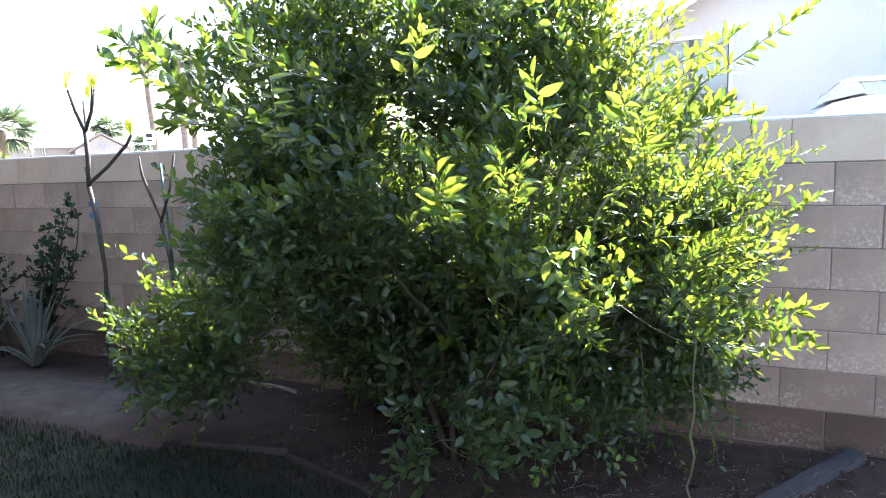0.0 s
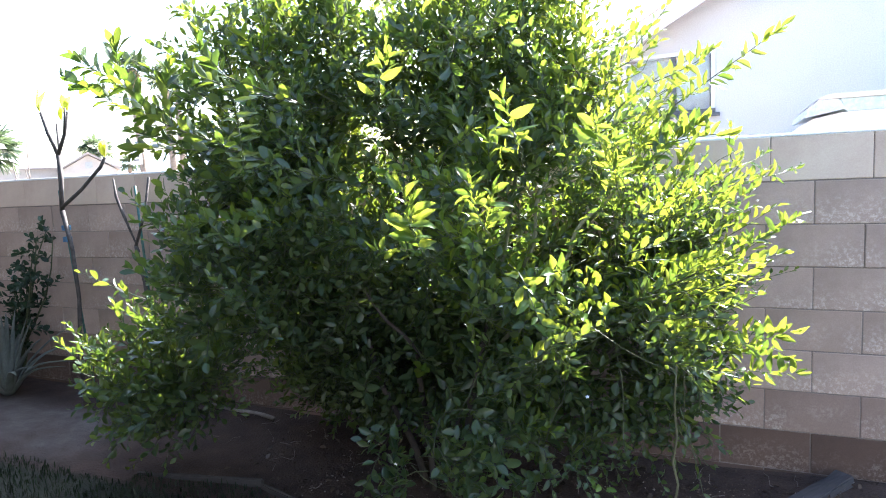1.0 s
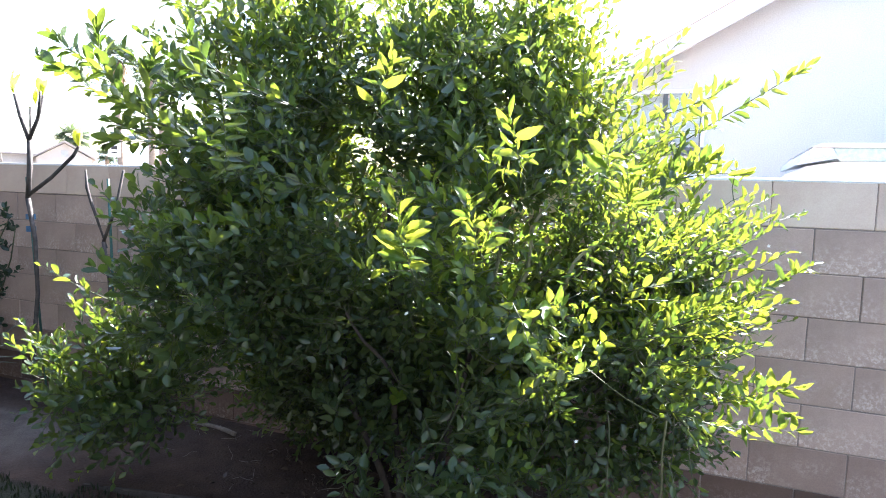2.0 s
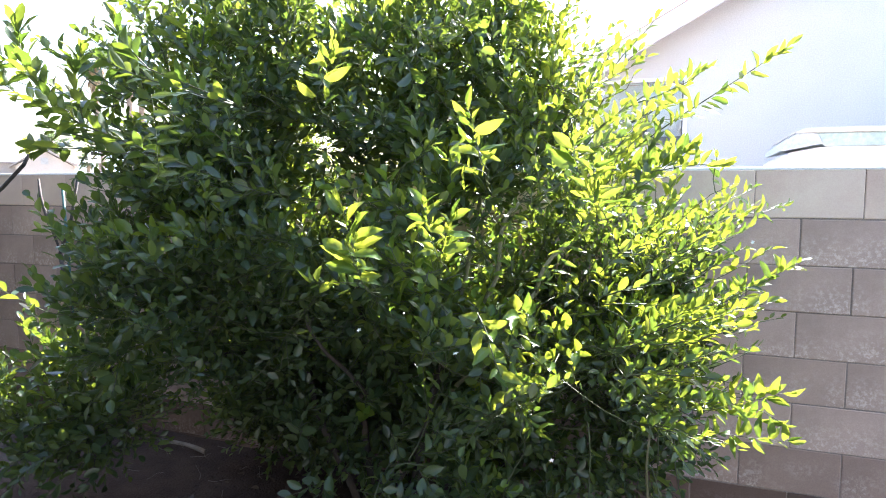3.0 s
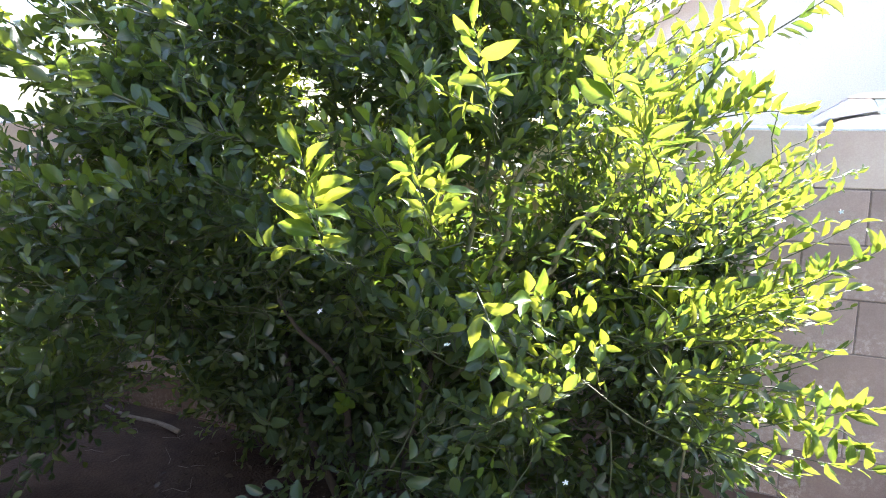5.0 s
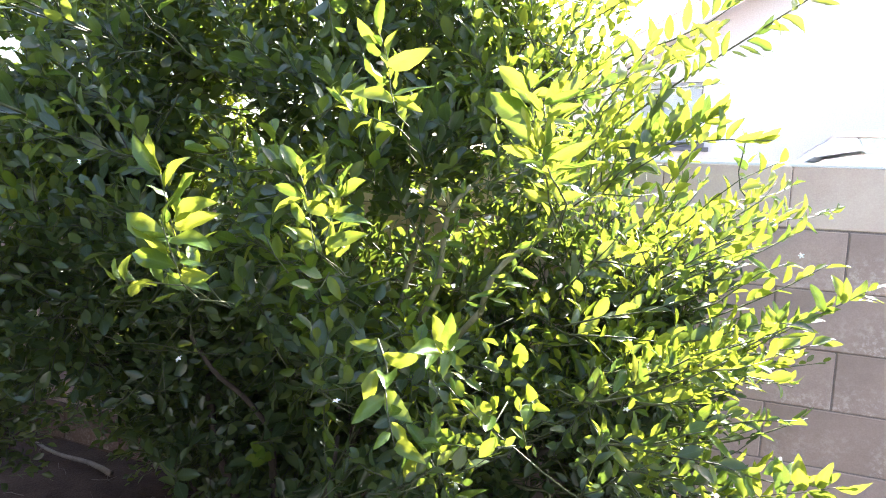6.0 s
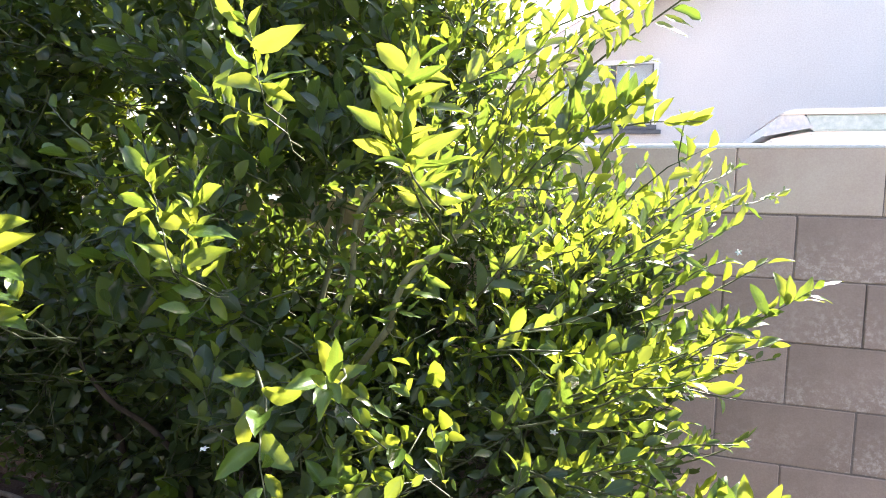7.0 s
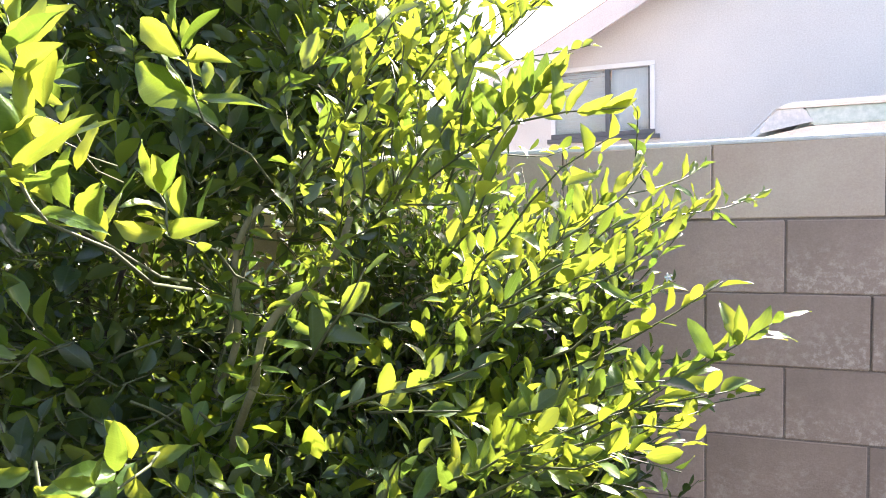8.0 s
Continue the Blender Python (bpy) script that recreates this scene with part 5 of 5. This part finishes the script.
def make_litter():
    r = random.Random(31)
    rows = []
    for _ in range(1500):
        x, y = r.uniform(-2.2, 1.0), r.uniform(1.75, 3.15)
        if y < 2.35 - 0.3 * (x + 1.9) - 0.1:
            continue
        w = r.uniform(0, 6.28)
        rows.append(((x, y, ground_height(x, y) + r.uniform(0.006, 0.016)), (math.cos(w), math.sin(w), r.uniform(-0.15, 0.35)), (r.uniform(-0.6, 0.6), r.uniform(-0.6, 0.6), 1), r.uniform(0.018, 0.042)))
    ob = part("leaf_litter", leaves_mesh("leaf_litter", [q[0] for q in rows], [q[1] for q in rows], [q[2] for q in rows], [q[3] for q in rows], M_LITTER, 1.0, 33), None)
    tagged(ob, "dry brown fallen leaves scattered on the soil", "leaf litter", kind="stuff")
    runs = []
    for _ in range(150):
        x, y, w, ln = r.uniform(-2.6, 0.8), r.uniform(1.8, 3.1), r.uniform(0, 6.28), r.uniform(0.03, 0.14)
        if y < 2.35 - 0.3 * (x + 1.9):
            continue
        z = ground_height(x, y) + 0.012
        runs.append((bowed((x, y, z), (x + math.cos(w) * ln, y + math.sin(w) * ln, z + r.uniform(-0.01, 0.06)), 4, 0.012, r), [0.0014, 0.0013, 0.0011, 0.0008]))
    tagged(part("dry_twigs", tubes_mesh("dry_twigs", runs, M_STRAW, 4), None), "dry twigs scattered under the tree", "twigs", kind="stuff")


def make_crumbs():
    """Small clods and bits of gravel on the bed."""
    r = random.Random(37)
    vs, fs = [], []
    for _ in range(7000):
        x, y = r.uniform(-1.7, 0.75), r.uniform(1.45, 3.0)
        if y < 2.25 - 0.34 * (x + 1.9) or noise.noise(Vector((x * 3, y * 3, 9))) < r.uniform(-0.7, 0.35):
            continue
        z, o, h = ground_height(x, y), len(vs), r.uniform(0.002, 0.0062)
        vs += [(x + r.uniform(0.7, 1.4) * h * dx, y + r.uniform(0.7, 1.4) * h * dy, z + 0.003 + r.uniform(0.6, 1.1) * h * dz) for dx, dy, dz in ((1, 0, 0), (0, 1, 0), (-1, 0, 0), (0, -1, 0), (0.1, 0.1, 1), (0, 0, -1))]
        fs += [(o, o + 1, o + 4), (o + 1, o + 2, o + 4), (o + 2, o + 3, o + 4), (o + 3, o, o + 4), (o + 1, o, o + 5), (o + 2, o + 1, o + 5), (o + 3, o + 2, o + 5), (o, o + 3, o + 5)]
    me = bpy.data.meshes.new("soil_crumbs")
    me.from_pydata(vs, [], fs)
    tagged(part("soil_crumbs", me, M_CRUMB), "brown clods and pale gravel bits on the soil", "gravel", kind="stuff")


def make_lawn():
    g = np.random.default_rng(41)
    n = 34000
    x, y = g.uniform(-5.5, 0.3, n), g.uniform(0.2, 2.3, n)
    edge = np.where(x < -2.6, 2.02 + 0.03 * np.sin(x * 5), np.where(x < -1.9, 2.08 + (x + 2.6) * 0.2, 2.2 - (x + 1.9) * 0.32))
    keep = y < edge
    x, y = x[keep], y[keep]
    z = np.array([ground_height(a, b) for a, b in zip(x, y)])
    w, ln, lean = g.uniform(0, 6.28, len(x)), g.uniform(0.018, 0.045, len(x)), g.uniform(0.1, 0.7, len(x))
    d = np.stack([np.cos(w) * lean, np.sin(w) * lean, np.ones(len(x))], 1)
    f = np.stack([np.cos(w), np.sin(w), -0.3 * np.ones(len(x))], 1)
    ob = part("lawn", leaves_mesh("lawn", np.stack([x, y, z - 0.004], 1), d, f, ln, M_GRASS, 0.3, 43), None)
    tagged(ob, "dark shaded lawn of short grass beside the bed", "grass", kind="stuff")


make_litter()
make_crumbs()
make_lawn()

# ---- far things beyond the wall ----
def polar(az, dist, z=0.35):
    return Vector((0.3 + dist * math.sin(radians(az)), -0.2 + dist * math.cos(radians(az)), z))


def make_far_house():
    at = polar(-54.0, 62.0)
    house = thing("house", at, "single storey beige house with a tan tiled gable roof", "house")
    face = Matrix.Translation(at) @ Matrix.Rotation(radians(54.0), 4, "Z")
    house.matrix_world = face

    def solid(name, verts, faces, mat, parent=house, label=""):
        me = bpy.data.meshes.new(name)
        me.from_pydata(verts, [], faces)
        me.materials.append(mat)
        return part(name, me, mat, parent, label)

    hexa = ((0, 1, 2, 3), (7, 6, 5, 4), (0, 4, 5, 1), (1, 5, 6, 2), (2, 6, 7, 3), (3, 7, 4, 0))
    solid("wall", [(x, y, z) for y in (0, 9) for x, z in ((-7, 0), (4.2, 0), (4.2, 3.0), (-7, 3.0))], hexa, M_BEIGE)
    e, h = 3.0, 4.15
    solid("roof", [(-7.5, -0.5, e), (4.6, -0.5, e), (4.6, 9.5, e), (-7.5, 9.5, e), (-4.5, 4.5, h), (2.6, 4.5, h), (-7.5, -0.5, e + 0.12), (4.6, -0.5, e + 0.12), (4.6, 9.5, e + 0.12), (-7.5, 9.5, e + 0.12)], [(0, 3, 2, 1), (0, 1, 7, 6), (1, 2, 8, 7), (2, 3, 9, 8), (3, 0, 6, 9), (6, 7, 5, 4), (7, 8, 5), (8, 9, 4, 5), (9, 6, 4)], M_ROOF)
    # the front gable
    solid("gable_wall", [(x, y, z) for y in (-2.0, -0.01) for x, z in ((0.2, 0), (4.0, 0), (4.0, 2.8), (2.1, 3.95), (0.2, 2.8))], [(0, 1, 2, 3, 4), (9, 8, 7, 6, 5), (0, 5, 6, 1), (1, 6, 7, 2), (2, 7, 8, 3), (3, 8, 9, 4), (4, 9, 5, 0)], M_BEIGE)
    for sx, text in ((-1, "roof"), (1, "roof")):
        xe, xr = (2.1 + sx * 2.3, 2.1)
        solid(text, [(xe, -2.4, 2.66), (xr, -2.4, 4.0), (xr, 4.5, 4.0), (xe, 4.5, 2.66), (xe, -2.4, 2.80), (xr, -2.4, 4.17), (xr, 4.5, 4.17), (xe, 4.5, 2.80)], hexa, M_ROOF)
    solid("vent", [(x, y, z) for y in (-2.06, -2.002) for x, z in ((1.85, 2.9), (2.35, 2.9), (2.35, 3.4), (1.85, 3.4))], hexa, M_STEEL, house, "grey gable vent")


def fan_leaf_rows(crown, radius, count, r, low=-0.6):
    rows = []
    for _ in range(count):
        w, el = r.uniform(0, 6.28), math.asin(r.uniform(low, 0.98))
        d = Vector((math.cos(w) * math.cos(el), math.sin(w) * math.cos(el), math.sin(el)))
        hub = crown + d * radius * 0.45
        s = d.cross(Vector((0, 0, 1))).normalized()
        for k in range(15):
            a = (k - 7) / 7 * 1.3
            way = (d * math.cos(a) + s * math.sin(a) + Vector((0, 0, -0.25))).normalized()
            rows.append((hub, way, Vector((0, 0, 1)) * 0.8 + d * -0.4, radius * r.uniform(0.45, 0.62)))
    return rows


def make_palm(az, dist, height, radius, girth, seed, label, thatch=0.0):
    r = random.Random(seed)
    at = polar(az, dist)
    palm = thing("fan_palm", at, label, "palm", "palms beyond the wall")
    top = Vector((r.uniform(-0.2, 0.2), r.uniform(-0.2, 0.2), height - radius * 0.5))
    pts = bowed((0, 0, -0.05), top, 12, 0.12, r)
    part("trunk", tubes_mesh("trunk", [(pts, [girth * (1.25 - 0.35 * i / 11 + 0.06 * (i % 2)) for i in range(12)])], M_PALMBARK, 12), None, palm)
    rows = fan_leaf_rows(top, radius, 34, r)
    part("crown", leaves_mesh("crown", [q[0] for q in rows], [q[1] for q in rows], [q[2] for q in rows], [q[3] for q in rows], M_PALM, 0.24, seed), None, palm)
    if thatch:
        rows = []
        for _ in range(150):
            w, t = r.uniform(0, 6.28), r.random()
            d = Vector((math.cos(w), math.sin(w), 0))
            rows.append((top + d * girth * 1.1 - Vector((0, 0, t * thatch)), (d * 0.45 + Vector((0, 0, -1))), d, radius * r.uniform(0.5, 0.8)))
        part("dry_skirt", leaves_mesh("dry_skirt", [q[0] for q in rows], [q[1] for q in rows], [q[2] for q in rows], [q[3] for q in rows], M_THATCH, 0.4, seed), None, palm, "hanging dry fronds")


def make_bush(az, dist, width, height, seed, label):
    r = random.Random(seed)
    at = polar(az, dist)
    bush = thing("bush", at, label, "bush", "bushes beyond the wall")
    rows, runs = [], []
    for _ in range(170):
        u = Vector((r.gauss(0, 1), r.gauss(0, 1), abs(r.gauss(0, 1)))).normalized()
        p = Vector((u.x * width / 2, u.y * width / 2, u.z * height * 0.85 + 0.1)) * r.uniform(0.55, 1.0)
        rows += shoot_leaves(p, p + (u + Vector((0, 0, 0.6))) * 0.35, 7, 0.28, r)
        if r.random() < 0.15:
            runs.append((bowed((0, 0, 0), p, 5, 0.1, r), [0.05, 0.04, 0.03, 0.02, 0.01]))
    part("stems", tubes_mesh("stems", runs, M_BARK, 5), None, bush)
    tagged(part("foliage", leaves_mesh("foliage", [q[0] for q in rows], [q[1] for q in rows], [q[2] for q in rows], [q[3] for q in rows], M_FAR, 1.0, seed), None, bush), kind="stuff")


make_far_house()
make_palm(-48.3, 56, 10.9, 1.5, 0.20, 51, "tall slim fan palm with a small crown and dry skirt", 1.2)
make_palm(-46.1, 52, 9.5, 1.4, 0.22, 52, "tall fan palm behind the citrus tree")
make_palm(-45.4, 54, 9.0, 1.4, 0.22, 53, "tall fan palm beside another trunk")
make_palm(-51.4, 80, 6.4, 1.9, 0.25, 54, "short fan palm behind the far house")
make_palm(-49.2, 75, 4.2, 1.2, 0.2, 55, "small fan palm behind the far house")
make_palm(-58.4, 44, 4.5, 1.9, 0.16, 56, "low fan palm with a bushy crown")
make_palm(-60.4, 40, 4.9, 1.5, 0.28, 57, "low fan palm with a shaggy dry skirt", 0.7)
make_bush(-47.2, 46, 4.2, 1.7, 61, "yellow-green rounded bush beyond the wall")
make_bush(-49.8, 44, 3.0, 1.3, 62, "dry tan bush beyond the wall")
make_bush(-55.6, 38, 3.0, 1.4, 63, "sparse dry bush before the far house")
make_bush(-61.5, 34, 4.5, 2.6, 64, "tall green bush beyond the wall")


def make_sign():
    at = polar(-48.7, 40)
    sign = thing("road_sign", at, "white rectangular road sign on a steel post", "sign")
    part("post", tubes_mesh("post", [([(0, 0, -0.05), (0, 0, 1.6), (0, 0, 3.3)], [0.04, 0.04, 0.04])], M_STEEL, 8), None, sign)
    bm = bmesh.new()
    box(bm, (-0.3, -0.06, 2.45), (0.3, -0.042, 3.25), 0.005)
    face = part("panel", bm, M_WHITE, sign)
    face.rotation_euler = (0, 0, radians(48))
    bm = bmesh.new()
    box(bm, (-0.15, -0.068, 2.65), (0.15, -0.064, 2.72))
    box(bm, (-0.15, -0.068, 2.85), (0.15, -0.064, 3.05))
    part("marking", bm, M_RUBBER, face)


make_sign()
bare = thing("bare_bush", polar(-56.2, 30), "thin leafless desert bush with upright wands", "bush")
r_b = random.Random(77)
for i in range(6):
    tip = (r_b.uniform(-1.0, 1.0), r_b.uniform(-0.6, 0.6), r_b.uniform(1.8, 2.6) if i else 3.6)
    part("wand", tubes_mesh("wand", [(bowed((0, 0, -0.02), tip, 7, 0.12, r_b), [0.03, 0.028, 0.025, 0.022, 0.018, 0.014, 0.008])], M_STRAW, 6), None, bare)


def make_mountains():
    g = np.random.default_rng(5)
    vs, fs = [], []
    n = 90
    for i in range(n):
        az = radians(-100 + 200 * i / (n - 1))
        h = 60 + 70 * (0.5 + 0.5 * math.sin(i * 0.33)) + 45 * noise.noise(Vector((i * 0.21, 0, 0))) + g.uniform(-6, 6)
        for k, (d, t) in enumerate(((2300, 0.0), (2600, 0.55), (2900, 1.0), (3500, 0.0))):
            jag = 1 + 0.25 * noise.noise(Vector((i * 0.5, k * 1.7, 4)))
            vs.append((d * math.sin(az), d * math.cos(az), max(-2, h * t * jag - (2 if t == 0 else 0))))
    for i in range(n - 1):
        for k in range(3):
            fs.append((i * 4 + k, i * 4 + k + 1, (i + 1) * 4 + k + 1, (i + 1) * 4 + k))
    me = bpy.data.meshes.new("mountains")
    me.from_pydata(vs, [], fs)
    tagged(part("mountains", me, M_ROCK, smooth=True), "low hazy blue desert mountains on the horizon", "mountains", kind="structure")


make_mountains()

# ---- block wall, course by course ----
COURSE, PITCH, JOINT = 0.2032, 0.4064, 0.0042


def block_mesh(name, length, height, mat):
    bm = bmesh.new()
    box(bm, (-length / 2, -0.075, -height / 2), (length / 2, 0.075, height / 2))
    bmesh.ops.bevel(bm, geom=bm.edges[:], offset=0.003, segments=1, affect="EDGES")
    me = bpy.data.meshes.new(name)
    bm.to_mesh(me)
    bm.free()
    me.materials.append(mat)
    return me


def make_wall():
    bm = bmesh.new()
    box(bm, (WALL_X0, WALL_Y + 0.005, -0.3), (WALL_X1, WALL_Y + 0.14, TOP - 0.012))
    wall = part("wall_north", bm, M_MORTAR)
    tagged(wall, "grey concrete block garden wall with a paler top course", "wall", kind="structure")
    r = random.Random(91)
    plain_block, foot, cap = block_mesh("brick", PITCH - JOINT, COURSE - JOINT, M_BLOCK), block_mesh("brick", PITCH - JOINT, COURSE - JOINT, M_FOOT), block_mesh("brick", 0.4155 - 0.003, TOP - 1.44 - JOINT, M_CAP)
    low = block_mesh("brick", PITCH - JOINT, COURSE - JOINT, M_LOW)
    vs, fs = [], []
    for c in range(9):
        if c == 0:
            me, pitch, x, z = cap, 0.4155, 0.4155 * 0.5 + 0.475, (TOP + 1.44) / 2 + JOINT / 2
        else:
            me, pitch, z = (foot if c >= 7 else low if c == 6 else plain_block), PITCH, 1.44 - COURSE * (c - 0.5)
            x = 0.66 + (PITCH / 2 if c % 2 else 0.0)
        x -= pitch * math.floor((x - WALL_X0) / pitch)
        while x + pitch / 2 < WALL_X1:
            y = WALL_Y + 0.075 + r.uniform(-0.003, 0.003) + (-0.002 if c == 0 else 0.0)
            turn = (r.uniform(-0.006, 0.006), r.uniform(-0.002, 0.002), r.uniform(-0.006, 0.006))
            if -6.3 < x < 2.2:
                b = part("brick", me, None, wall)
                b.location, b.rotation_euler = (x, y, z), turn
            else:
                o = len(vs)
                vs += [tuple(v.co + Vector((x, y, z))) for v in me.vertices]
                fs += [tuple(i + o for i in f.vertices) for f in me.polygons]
            x += pitch
    # white strip added for the bright sunlit line along the top edge
    bm = bmesh.new()
    box(bm, (WALL_X0, WALL_Y - 0.002, TOP - 0.001), (WALL_X1, WALL_Y + 0.152, TOP + 0.013), 0.005)
    part("sunlit_edge_strip", bm, M_WHITE, wall, "thin white strip for the sunlit line on the wall's top")
    me = bpy.data.meshes.new("far_bricks")
    me.from_pydata(vs, [], fs)
    tagged(part("far_bricks", me, M_BLOCK, wall), "grey concrete blocks", kind="stuff")


make_wall()
